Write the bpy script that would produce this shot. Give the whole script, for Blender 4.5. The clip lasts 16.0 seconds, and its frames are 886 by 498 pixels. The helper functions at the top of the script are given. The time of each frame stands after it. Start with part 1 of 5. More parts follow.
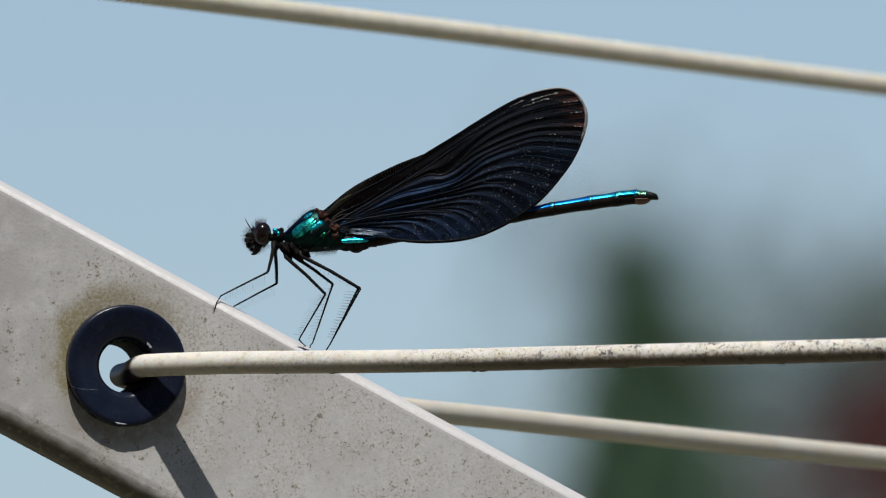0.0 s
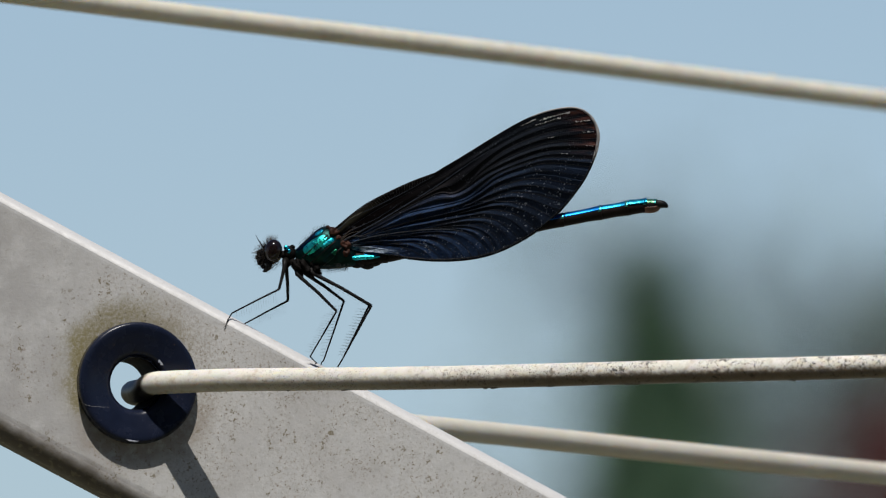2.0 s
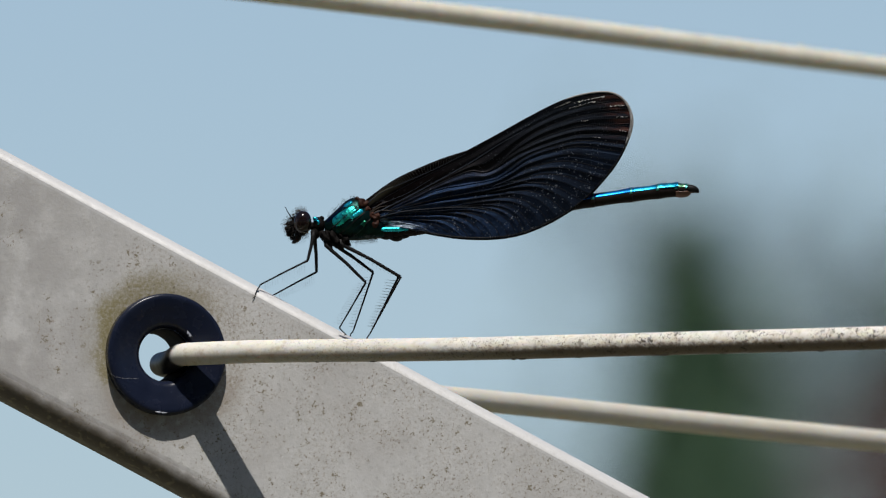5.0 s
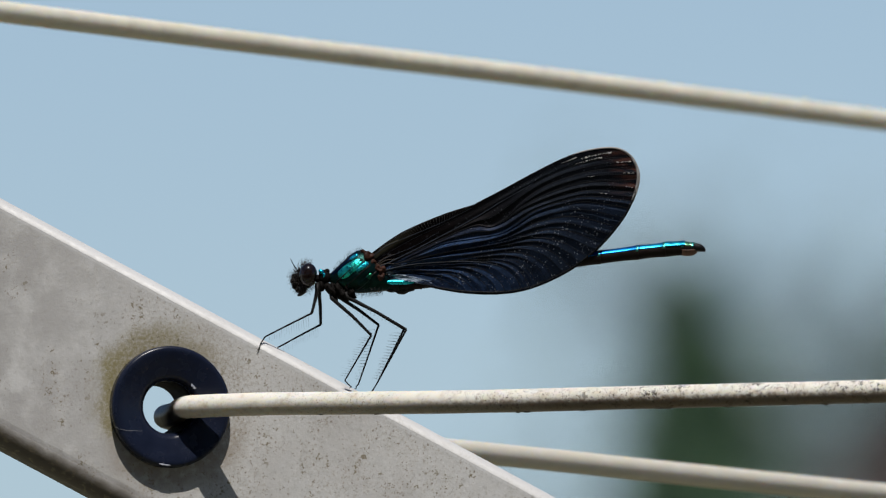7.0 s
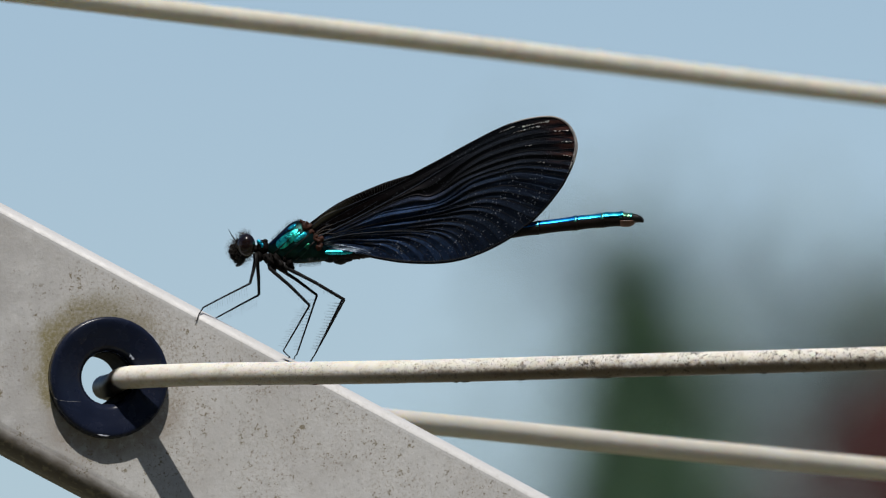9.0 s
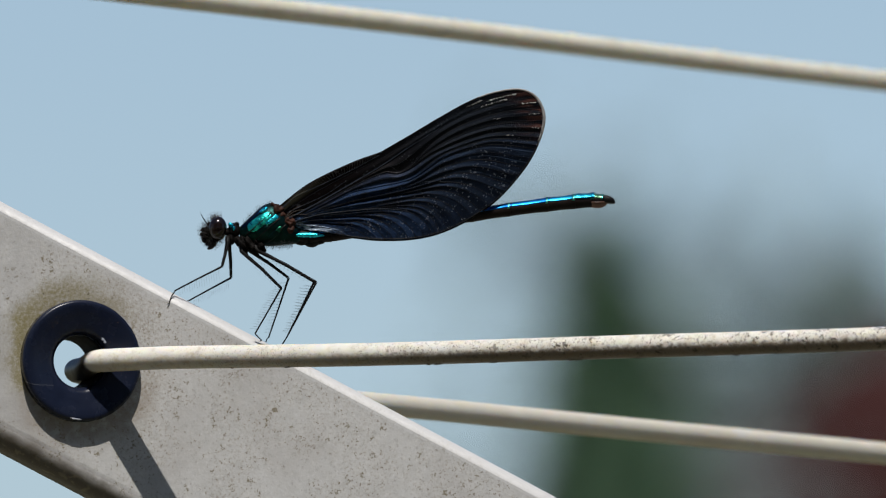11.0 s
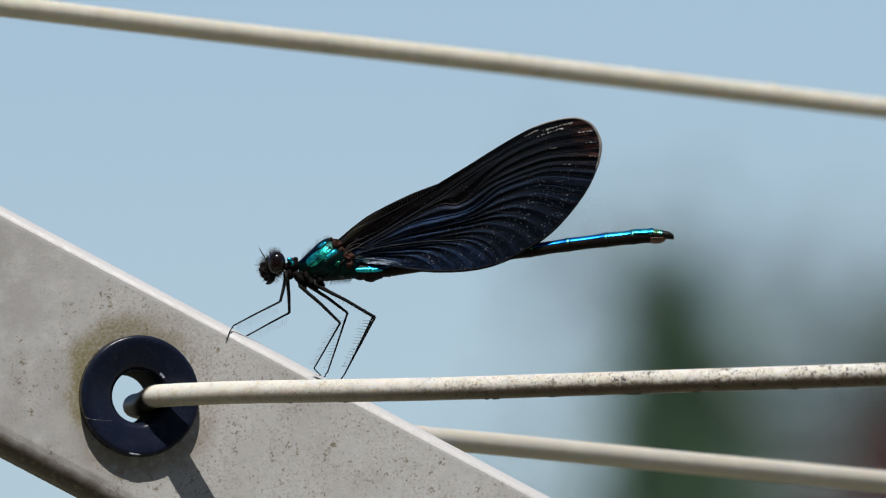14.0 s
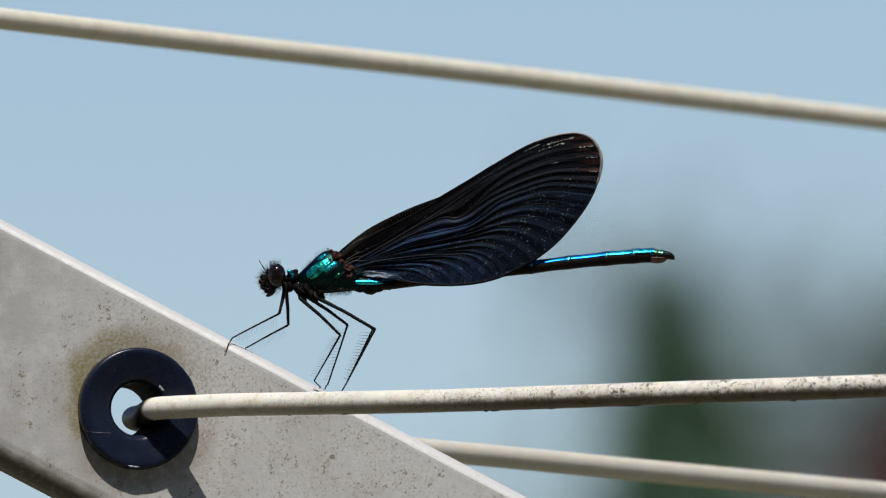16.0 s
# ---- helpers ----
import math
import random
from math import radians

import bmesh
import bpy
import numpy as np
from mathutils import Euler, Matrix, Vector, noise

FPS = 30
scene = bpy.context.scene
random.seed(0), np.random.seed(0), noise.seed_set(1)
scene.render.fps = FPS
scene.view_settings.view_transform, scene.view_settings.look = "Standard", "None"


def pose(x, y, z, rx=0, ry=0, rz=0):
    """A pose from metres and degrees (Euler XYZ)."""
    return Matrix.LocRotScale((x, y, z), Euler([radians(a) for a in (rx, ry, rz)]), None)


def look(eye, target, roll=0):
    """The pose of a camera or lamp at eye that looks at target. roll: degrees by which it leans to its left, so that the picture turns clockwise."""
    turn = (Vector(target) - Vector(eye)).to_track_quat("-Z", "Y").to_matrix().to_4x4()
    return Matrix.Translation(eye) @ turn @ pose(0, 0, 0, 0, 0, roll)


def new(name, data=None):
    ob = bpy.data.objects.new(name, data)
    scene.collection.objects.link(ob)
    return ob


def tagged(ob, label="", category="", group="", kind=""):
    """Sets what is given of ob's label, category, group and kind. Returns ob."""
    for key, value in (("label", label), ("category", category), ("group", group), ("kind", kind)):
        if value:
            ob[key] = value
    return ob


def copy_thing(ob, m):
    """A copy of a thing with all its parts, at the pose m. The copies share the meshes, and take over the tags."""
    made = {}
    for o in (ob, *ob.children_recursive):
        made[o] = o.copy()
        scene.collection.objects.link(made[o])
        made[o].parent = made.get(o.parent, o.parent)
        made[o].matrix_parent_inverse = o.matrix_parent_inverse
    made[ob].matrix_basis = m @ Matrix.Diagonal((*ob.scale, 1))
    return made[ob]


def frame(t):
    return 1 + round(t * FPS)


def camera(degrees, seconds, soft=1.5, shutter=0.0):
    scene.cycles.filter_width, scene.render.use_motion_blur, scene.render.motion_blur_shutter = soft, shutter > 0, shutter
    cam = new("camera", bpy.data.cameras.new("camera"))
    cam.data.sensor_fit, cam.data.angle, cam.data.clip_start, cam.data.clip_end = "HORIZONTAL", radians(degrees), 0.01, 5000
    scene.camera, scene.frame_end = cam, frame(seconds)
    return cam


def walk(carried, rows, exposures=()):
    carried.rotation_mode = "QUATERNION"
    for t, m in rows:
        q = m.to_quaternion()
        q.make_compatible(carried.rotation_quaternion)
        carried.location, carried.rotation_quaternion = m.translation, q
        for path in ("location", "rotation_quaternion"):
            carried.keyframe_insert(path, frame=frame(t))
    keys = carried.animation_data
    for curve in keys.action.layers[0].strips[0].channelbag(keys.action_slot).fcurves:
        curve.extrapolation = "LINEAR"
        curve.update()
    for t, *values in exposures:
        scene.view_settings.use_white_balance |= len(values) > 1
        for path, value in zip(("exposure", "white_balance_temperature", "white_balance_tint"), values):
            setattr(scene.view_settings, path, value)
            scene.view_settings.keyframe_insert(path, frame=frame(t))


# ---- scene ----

# ---- camera: a long lens on a hand-held body, 3 m from the subject ----
MM = 0.001
TILT = 3.5                      # degrees by which the camera looks up
AIM = Vector((0.0, 0.0, 1.75))  # the point that the first view is centred on
EYE = (0.0, -3.0 * math.cos(radians(TILT)), 1.75 - 3.0 * math.sin(radians(TILT)))
cam = camera(1.933, 16.0, soft=1.2)
cam.data.dof.use_dof = True
cam.data.dof.focus_distance = 3.000
cam.data.dof.aperture_fstop = 88.0
STEP = 1.933 / 1568.0            # degrees for one unit of sway
# seconds, sway to the side, sway upwards
SWAY = [(0, 0, 0), (0.1, -3, 7), (0.2, -4, 8), (0.3, -4, 11), (0.4, -3, 16.5), (0.5, -1.5, 17), (0.6, -2, 22.5), (0.7, 1, 25.5), (0.8, 4.5, 25),
        (0.9, 6.5, 26.5), (1, 5.8, 26.9), (1.1, 6.5, 27), (1.2, 9.5, 25.5), (1.3, 8.3, 26), (1.4, 7.5, 28.5), (1.5, 7.5, 28.4), (1.6, 8, 30.5),
        (1.7, 12, 32.5), (1.8, 14.5, 31.5), (1.9, 18, 30.5), (2, 19.7, 29.9), (2.1, 20.5, 29.5), (2.2, 25, 30.5), (2.3, 24, 32.5), (2.4, 22.5, 32.5),
        (2.5, 21.2, 30.2), (2.6, 19.5, 31), (2.7, 22, 30), (2.8, 23.5, 30.5), (2.9, 24, 18.5), (3, 25.5, 13.9), (3.1, 24.5, 14), (3.2, 22.5, 13.5),
        (3.3, 22, 11.5), (3.4, 25, 3), (3.5, 36.2, -10.8), (3.6, 30, -16), (3.7, 32, -18), (3.8, 36, -19.5), (3.9, 47.5, -28), (4, 54.4, -33.6),
        (4.1, 61, -31.5), (4.2, 63, -29.5), (6.3, 79.3, 37.3), (6.4, 79, 51.5), (6.5, 80.7, 60.2), (6.6, 79.5, 64), (6.7, 73.5, 68), (6.8, 74, 71),
        (6.9, 77, 72.5), (7, 77.8, 72.4), (7.1, 68.5, 70), (7.2, 66, 72.5), (7.3, 62, 74), (7.4, 60.5, 64), (7.5, 49.6, 53.9), (7.6, 45.5, 54),
        (7.7, 40, 54.5), (7.8, 41, 43.5), (7.9, 35, 39.5), (8, 27.8, 37.2), (8.1, 18, 39), (8.2, 12.5, 38), (8.3, -0.5, 34.5), (8.4, -14, 33),
        (8.5, -15.7, 30), (8.6, -20.5, 30), (8.7, -26, 29.5), (8.8, -23, 26.5), (8.9, -27, 19.5), (9, -31.8, 18.9), (9.1, -32.5, 17.5),
        (9.2, -33.5, 13), (9.3, -41.5, 9.5), (9.4, -47.5, 4), (9.5, -52, 1.4), (9.6, -57, -1), (9.7, -62, -4.8), (11.8, -76.4, -12.8),
        (11.9, -76, -7.5), (12, -70.4, -0.8), (12.1, -67, 3.5), (12.2, -65, 12), (12.3, -54.5, 16), (12.4, -40, 17.5), (12.5, -24.4, 23.2),
        (12.6, -18.5, 28.5), (12.7, -15.5, 28.5), (12.8, -12, 30), (12.9, -11.5, 32), (13, -9.6, 32.6), (13.1, -4.5, 36), (13.2, -1, 37),
        (13.3, 8, 40), (13.4, 12, 42), (13.5, 13.4, 41.5), (13.6, 13, 43), (13.7, 16, 43.5), (13.8, 16.5, 46), (13.9, 20, 47.5), (14, 21.4, 49.5),
        (14.1, 23, 52.5), (14.2, 28.5, 52.5), (14.3, 30, 50), (14.4, 31, 51.5), (14.5, 30.4, 55.5), (14.6, 28.5, 59.5), (14.7, 27.5, 69),
        (14.8, 31.5, 71), (14.9, 29.5, 75.5), (15, 30.4, 75.5), (15.1, 32.5, 74.5), (15.2, 28, 76), (15.3, 24, 76), (15.4, 24, 77.5),
        (15.5, 24.3, 78.4), (15.6, 23, 77.5), (15.7, 21, 78), (15.8, 21.5, 75), (15.9, 21, 72.5), (16, 19.1, 70.8)]
# seconds, lean in degrees
LEAN = [(0, 0), (0.5, 0), (1, -0.057), (1.5, -0.057), (2, -0.074), (2.5, -0.057), (3, -0.143), (3.5, -0.16), (4, -0.16), (4.2, -0.16), (6.3, -0.069),
        (6.5, -0.086), (7, -0.057), (7.5, -0.115), (8, -0.126), (8.5, -0.201), (9, -0.212), (9.5, -0.269), (9.7, -0.286), (11.8, -0.384),
        (12, -0.384), (12.5, -0.384), (13, -0.447), (13.5, -0.458), (14, -0.458), (14.5, -0.458), (15, -0.458), (15.5, -0.476), (16, -0.527)]
# seconds, millimetres by which the body drifts to the right
DRIFT = [(0, 0.0), (1, -0.2), (2, 0.1), (3, 0.55), (4, 2.0), (4.2, 2.05), (6.3, 0.35), (6.5, 0.4), (7, 0.9), (8, 2.2), (9, 1.9), (9.7, 1.1), (12, 1.8), (13, 2.6), (14, 2.4), (15, 2.1), (16, 2.35)]


def at(t, table):
    return float(np.interp(t, [a for a, b in table], [b for a, b in table]))


walk(cam, [(t, pose(EYE[0] + at(t, DRIFT) * MM, EYE[1], EYE[2], 90 + TILT + dy * STEP, 0, dx * STEP + math.degrees(at(t, DRIFT) * MM / 3.0))
            @ pose(0, 0, 0, 0, 0, at(t, LEAN))) for t, dx, dy in SWAY],
     exposures=[(0, 0.02), (4.2, 0.03), (6.3, 0.05), (9.7, 0.05), (11.8, 0.08), (16, 0.10)])

# ---- world, sun, exposure ----
SUN_FROM = Vector((0.0, -1.035, 2.1)).normalized()
world = bpy.data.worlds.new("sky")
scene.world = world
world.use_nodes = True
sky = world.node_tree.nodes.new("ShaderNodeTexSky")
sky.sky_type = "NISHITA"
sky.sun_disc = False
sky.sun_elevation = math.asin(SUN_FROM.z)
sky.sun_rotation = math.atan2(SUN_FROM.x, SUN_FROM.y)
sky.air_density, sky.dust_density, sky.ozone_density = 0.82, 0.2, 3.8
world.node_tree.nodes["Background"].inputs[1].default_value = 0.084
world.node_tree.links.new(sky.outputs[0], world.node_tree.nodes["Background"].inputs[0])
sun = new("sun", bpy.data.lights.new("sun", "SUN"))
sun.data.energy, sun.data.angle, sun.data.color = 4.8, radians(0.6), (0.985, 0.965, 0.89)
sun.matrix_world = look(SUN_FROM * 30, (0, 0, 0))
scene.view_settings.use_white_balance = True
scene.view_settings.white_balance_temperature, scene.view_settings.white_balance_tint = 6500.0, 13.5


# ---- materials ----
def material(name, dark, light, scale=300.0, rough=(0.4, 0.6), metal=0.0, bump=0.0, bump_scale=None, coat=0.0, ior=1.45):
    """A surface of two colours mixed by noise at two sizes, with fine relief. Returns it with its tree, shader and colour socket."""
    m = bpy.data.materials.new(name)
    m.use_nodes = True
    nt = m.node_tree
    p = nt.nodes["Principled BSDF"]
    tc = nt.nodes.new("ShaderNodeTexCoord")
    n1 = nt.nodes.new("ShaderNodeTexNoise")
    n1.inputs["Scale"].default_value, n1.inputs["Detail"].default_value = scale, 6
    n2 = nt.nodes.new("ShaderNodeTexNoise")
    n2.inputs["Scale"].default_value, n2.inputs["Detail"].default_value = scale * 0.17, 3
    for n in (n1, n2):
        nt.links.new(tc.outputs["Object"], n.inputs["Vector"])
    both = nt.nodes.new("ShaderNodeMath")
    both.operation = "ADD"
    nt.links.new(n1.outputs["Fac"], both.inputs[0]), nt.links.new(n2.outputs["Fac"], both.inputs[1])
    ramp = nt.nodes.new("ShaderNodeMapRange")
    ramp.inputs["From Min"].default_value, ramp.inputs["From Max"].default_value = 0.7, 1.3
    nt.links.new(both.outputs[0], ramp.inputs["Value"])
    mix = nt.nodes.new("ShaderNodeMix")
    mix.data_type = "RGBA"
    nt.links.new(ramp.outputs[0], mix.inputs["Factor"])
    mix.inputs["A"].default_value, mix.inputs["B"].default_value = (*dark, 1), (*light, 1)
    nt.links.new(mix.outputs["Result"], p.inputs["Base Color"])
    rr = nt.nodes.new("ShaderNodeMapRange")
    rr.inputs["From Min"].default_value, rr.inputs["From Max"].default_value = 0.3, 0.7
    rr.inputs["To Min"].default_value, rr.inputs["To Max"].default_value = rough
    nt.links.new(n1.outputs["Fac"], rr.inputs["Value"]), nt.links.new(rr.outputs[0], p.inputs["Roughness"])
    p.inputs["Metallic"].default_value, p.inputs["IOR"].default_value = metal, ior
    p.inputs["Coat Weight"].default_value = coat
    p.inputs["Coat Roughness"].default_value = 0.15
    if bump:
        nb = nt.nodes.new("ShaderNodeTexNoise")
        nb.inputs["Scale"].default_value, nb.inputs["Detail"].default_value = bump_scale or scale * 2, 4
        nt.links.new(tc.outputs["Object"], nb.inputs["Vector"])
        b = nt.nodes.new("ShaderNodeBump")
        b.inputs["Strength"].default_value, b.inputs["Distance"].default_value = 1.0, bump
        nt.links.new(nb.outputs["Fac"], b.inputs["Height"]), nt.links.new(b.outputs[0], p.inputs["Normal"])
    m["colour"] = mix.name
    return m


def stain(m, colour, mask):
    """Lay a colour over a material where mask (a socket) is 1."""
    nt = m.node_tree
    p = nt.nodes["Principled BSDF"]
    old = p.inputs["Base Color"].links[0].from_socket
    mix = nt.nodes.new("ShaderNodeMix")
    mix.data_type = "RGBA"
    nt.links.new(mask, mix.inputs["Factor"]), nt.links.new(old, mix.inputs["A"])
    mix.inputs["B"].default_value = (*colour, 1)
    nt.links.new(mix.outputs["Result"], p.inputs["Base Color"])


def spots(m, size, level, cover_scale, cover, soft=0.08):
    """A mask of small uneven spots, thicker in some areas than in others."""
    nt = m.node_tree
    tc = nt.nodes.new("ShaderNodeTexCoord")
    v = nt.nodes.new("ShaderNodeTexNoise")
    v.inputs["Scale"].default_value, v.inputs["Detail"].default_value = size, 3
    a = nt.nodes.new("ShaderNodeTexNoise")
    a.inputs["Scale"].default_value, a.inputs["Detail"].default_value = cover_scale, 2
    for n in (v, a):
        nt.links.new(tc.outputs["Object"], n.inputs["Vector"])
    s = nt.nodes.new("ShaderNodeMath")
    s.operation = "MULTIPLY_ADD"
    nt.links.new(a.outputs["Fac"], s.inputs[0])
    s.inputs[1].default_value = cover
    nt.links.new(v.outputs["Fac"], s.inputs[2])
    r = nt.nodes.new("ShaderNodeMapRange")
    r.inputs["From Min"].default_value, r.inputs["From Max"].default_value = level, level + soft
    nt.links.new(s.outputs[0], r.inputs["Value"])
    return r.outputs[0]


def calc(nt, op, a, b=None, c=None):
    """A math node on sockets or numbers; returns its result."""
    n = nt.nodes.new("ShaderNodeMath")
    n.operation = op
    for k, v in enumerate((a, b, c)):
        if isinstance(v, (int, float)):
            n.inputs[k].default_value = v
        elif v is not None:
            nt.links.new(v, n.inputs[k])
    return n.outputs[0]


def ramp(nt, value, lo, hi, top=1.0, base=0.0):
    """A smooth step of value from lo (base) to hi (top)."""
    n = nt.nodes.new("ShaderNodeMapRange")
    n.interpolation_type = "SMOOTHSTEP"
    n.inputs["From Min"].default_value, n.inputs["From Max"].default_value = lo, hi
    n.inputs["To Min"].default_value, n.inputs["To Max"].default_value = base, top
    nt.links.new(value, n.inputs["Value"])
    return n.outputs[0]


def grain(nt, vector, scale, detail=3, rough=0.5):
    n = nt.nodes.new("ShaderNodeTexNoise")
    n.inputs["Scale"].default_value, n.inputs["Detail"].default_value, n.inputs["Roughness"].default_value = scale, detail, rough
    nt.links.new(vector, n.inputs["Vector"])
    return n.outputs["Fac"]


def axes(nt, vector):
    n = nt.nodes.new("ShaderNodeSeparateXYZ")
    nt.links.new(vector, n.inputs[0])
    return n.outputs["X"], n.outputs["Y"], n.outputs["Z"]


def sheet(nt, u, v):
    """A flat vector from two coordinates."""
    n = nt.nodes.new("ShaderNodeCombineXYZ")
    nt.links.new(u, n.inputs[0]), nt.links.new(v, n.inputs[1])
    return n.outputs[0]


def dots(nt, flat, scale, share, size, warp=0.5, soft=0.55):
    """Separate uneven specks on a flat vector: share of the cells that hold one, size as part of a cell."""
    n = nt.nodes.new("ShaderNodeTexNoise")
    n.inputs["Scale"].default_value, n.inputs["Detail"].default_value = scale * 2.2, 2
    nt.links.new(flat, n.inputs["Vector"])
    bend = nt.nodes.new("ShaderNodeVectorMath")
    bend.operation = "MULTIPLY_ADD"
    nt.links.new(n.outputs["Color"], bend.inputs[0]), nt.links.new(flat, bend.inputs[2])
    bend.inputs[1].default_value = (warp / scale, warp / scale, 0)
    v = nt.nodes.new("ShaderNodeTexVoronoi")
    v.voronoi_dimensions = "2D"
    v.inputs["Scale"].default_value = scale
    nt.links.new(bend.outputs[0], v.inputs["Vector"])
    r, g, b = axes(nt, v.outputs["Color"])
    reach = calc(nt, "MULTIPLY_ADD", calc(nt, "POWER", g, 1.6), size * 0.8, size * 0.25)
    near = ramp(nt, calc(nt, "DIVIDE", v.outputs["Distance"], reach), 1.0, soft)
    return calc(nt, "MULTIPLY", near, ramp(nt, r, 1.0 - share - 0.01, 1.0 - share + 0.01))


GREY_COAT = material("weathered grey coated metal", (0.440, 0.436, 0.423), (0.532, 0.528, 0.517), 900, (0.42, 0.58), bump=0.00003, bump_scale=2600)


def weather_arm(m):
    """The arm's coat: mottled, pitted with brown specks, olive growth round the grommet (at the origin), grime and
    painted shade on the lower edge, the sunlit top edge toned by colour.
    """
    nt = m.node_tree
    ob = nt.nodes.new("ShaderNodeTexCoord").outputs["Object"]
    x, y, z = axes(nt, ob)
    flat = sheet(nt, x, z)
    stain(m, (0.565, 0.56, 0.555), ramp(nt, grain(nt, ob, 1900, 4, 0.65), 0.54, 0.72, 0.8))
    stain(m, (0.335, 0.325, 0.31), ramp(nt, grain(nt, ob, 1300, 5, 0.7), 0.53, 0.70, 0.75))
    stain(m, (0.33, 0.315, 0.30), ramp(nt, grain(nt, ob, 75, 3), 0.46, 0.70, 0.55))
    stain(m, (0.345, 0.335, 0.325), calc(nt, "MULTIPLY", ramp(nt, x, 0.006, -0.020, 0.9), ramp(nt, grain(nt, ob, 260, 4), 0.30, 0.60)))
    off_x, off_z = calc(nt, "ADD", x, 0.0004), calc(nt, "SUBTRACT", z, 0.0012)
    far = calc(nt, "SQRT", calc(nt, "ADD", calc(nt, "MULTIPLY", off_x, off_x), calc(nt, "MULTIPLY", off_z, off_z)))
    # soiling is thicker round the grommet and on the falling side of the arm
    crowd = calc(nt, "ADD", grain(nt, ob, 190, 3), calc(nt, "ADD", ramp(nt, x, -0.012, 0.012, 0.11, -0.06), ramp(nt, far, 0.018, 0.009, 0.10)))
    stain(m, (0.25, 0.20, 0.14), calc(nt, "MULTIPLY", ramp(nt, crowd, 0.50, 0.66, 0.55), ramp(nt, grain(nt, ob, 2800, 4, 0.7), 0.50, 0.66)))
    stain(m, (0.165, 0.125, 0.085), calc(nt, "MULTIPLY", dots(nt, flat, 2000, 0.36, 0.40, 1.1, 0.2), ramp(nt, crowd, 0.44, 0.66, 0.8)))
    stain(m, (0.155, 0.126, 0.070), calc(nt, "MULTIPLY", dots(nt, flat, 950, 0.36, 0.33, 1.8, 0.2), ramp(nt, crowd, 0.47, 0.60, 0.9)))
    # the ring of olive growth
    wavy = calc(nt, "MULTIPLY_ADD", grain(nt, ob, 330, 3), 0.0042, far)
    band = ramp(nt, wavy, 0.0120, 0.0083)
    upper = ramp(nt, calc(nt, "MULTIPLY_ADD", x, -0.75, z), -0.0035, 0.0045)
    grit = grain(nt, ob, 2600, 6, 0.72)
    film = calc(nt, "MULTIPLY", band, upper)
    stain(m, (0.255, 0.230, 0.168), calc(nt, "MULTIPLY", film, ramp(nt, grit, 0.20, 0.50, 0.9)))
    # thickest where it clings to the rim
    cling = calc(nt, "MULTIPLY", ramp(nt, wavy, 0.0106, 0.0095), ramp(nt, x, -0.0035, -0.0075))
    stain(m, (0.250, 0.222, 0.118), calc(nt, "MULTIPLY", calc(nt, "MULTIPLY", cling, ramp(nt, z, -0.0068, -0.0020)), ramp(nt, grit, 0.30, 0.56, 0.75)))
    crust = calc(nt, "MULTIPLY", film, ramp(nt, calc(nt, "MULTIPLY_ADD", ramp(nt, x, 0.003, -0.008), 0.06, grit), 0.48, 0.62, 0.8))
    stain(m, (0.196, 0.168, 0.080), crust)
    stain(m, (0.275, 0.242, 0.195), calc(nt, "MULTIPLY", calc(nt, "MULTIPLY", ramp(nt, wavy, 0.0150, 0.0105), ramp(nt, x, 0.001, 0.006)), ramp(nt, grit, 0.40, 0.66, 0.75)))
    stain(m, (0.105, 0.085, 0.045), calc(nt, "MULTIPLY", calc(nt, "MULTIPLY", band, ramp(nt, z, -0.006, 0.001)), dots(nt, flat, 2100, 0.22, 0.40, 1.2, 0.2)))
    # brown film below the grommet, fitted to its cast shadow and deepening it by colour
    low = calc(nt, "MULTIPLY", calc(nt, "MULTIPLY", ramp(nt, wavy, 0.0140, 0.0112), ramp(nt, x, -0.0085, -0.0045)), ramp(nt, z, 0.0, -0.005))
    stain(m, (0.25, 0.21, 0.172), calc(nt, "MULTIPLY", low, ramp(nt, grain(nt, ob, 900, 4), 0.28, 0.56, 0.7)))
    # across the arm
    dot = nt.nodes.new("ShaderNodeVectorMath")
    dot.operation = "DOT_PRODUCT"
    dot.inputs[1].default_value = (math.sin(radians(26.8)), 0, math.cos(radians(26.8)))
    nt.links.new(ob, dot.inputs[0])
    across = calc(nt, "MULTIPLY_ADD", x, 0.0039, dot.outputs["Value"])
    # brightness of the sunlit top edge, set through its colour
    top_light = ramp(nt, calc(nt, "MULTIPLY_ADD", grain(nt, ob, 1500, 3), 0.0005, across), 0.0103, 0.0117, 0.8)
    stain(m, (0.43, 0.428, 0.425), top_light)
    # lower edge: shade of the downward face painted brown, with olive grime in it
    under = calc(nt, "MULTIPLY_ADD", grain(nt, ob, 500, 6), 0.0016, across)
    stain(m, (0.075, 0.058, 0.040), ramp(nt, under, -0.0092, -0.0114, 0.95))
    stain(m, (0.20, 0.165, 0.10), calc(nt, "MULTIPLY", ramp(nt, under, -0.0104, -0.0118), ramp(nt, grain(nt, ob, 1400, 4), 0.54, 0.66, 0.7)))


weather_arm(GREY_COAT)
NAVY = material("navy blue glossy plastic", (0.0064, 0.0090, 0.0200), (0.0088, 0.0122, 0.0265), 500, (0.2, 0.32), bump=0.00002, bump_scale=1500, ior=1.33)
stain(NAVY, (0.06, 0.05, 0.04), spots(NAVY, 3800, 1.0, 260, 0.55, 0.06))
stain(NAVY, (0.12, 0.08, 0.06), spots(NAVY, 1500, 1.08, 200, 0.6, 0.05))
WORN = material("pale worn plastic", (0.30, 0.32, 0.38), (0.5, 0.52, 0.58), 3000, (0.3, 0.5))
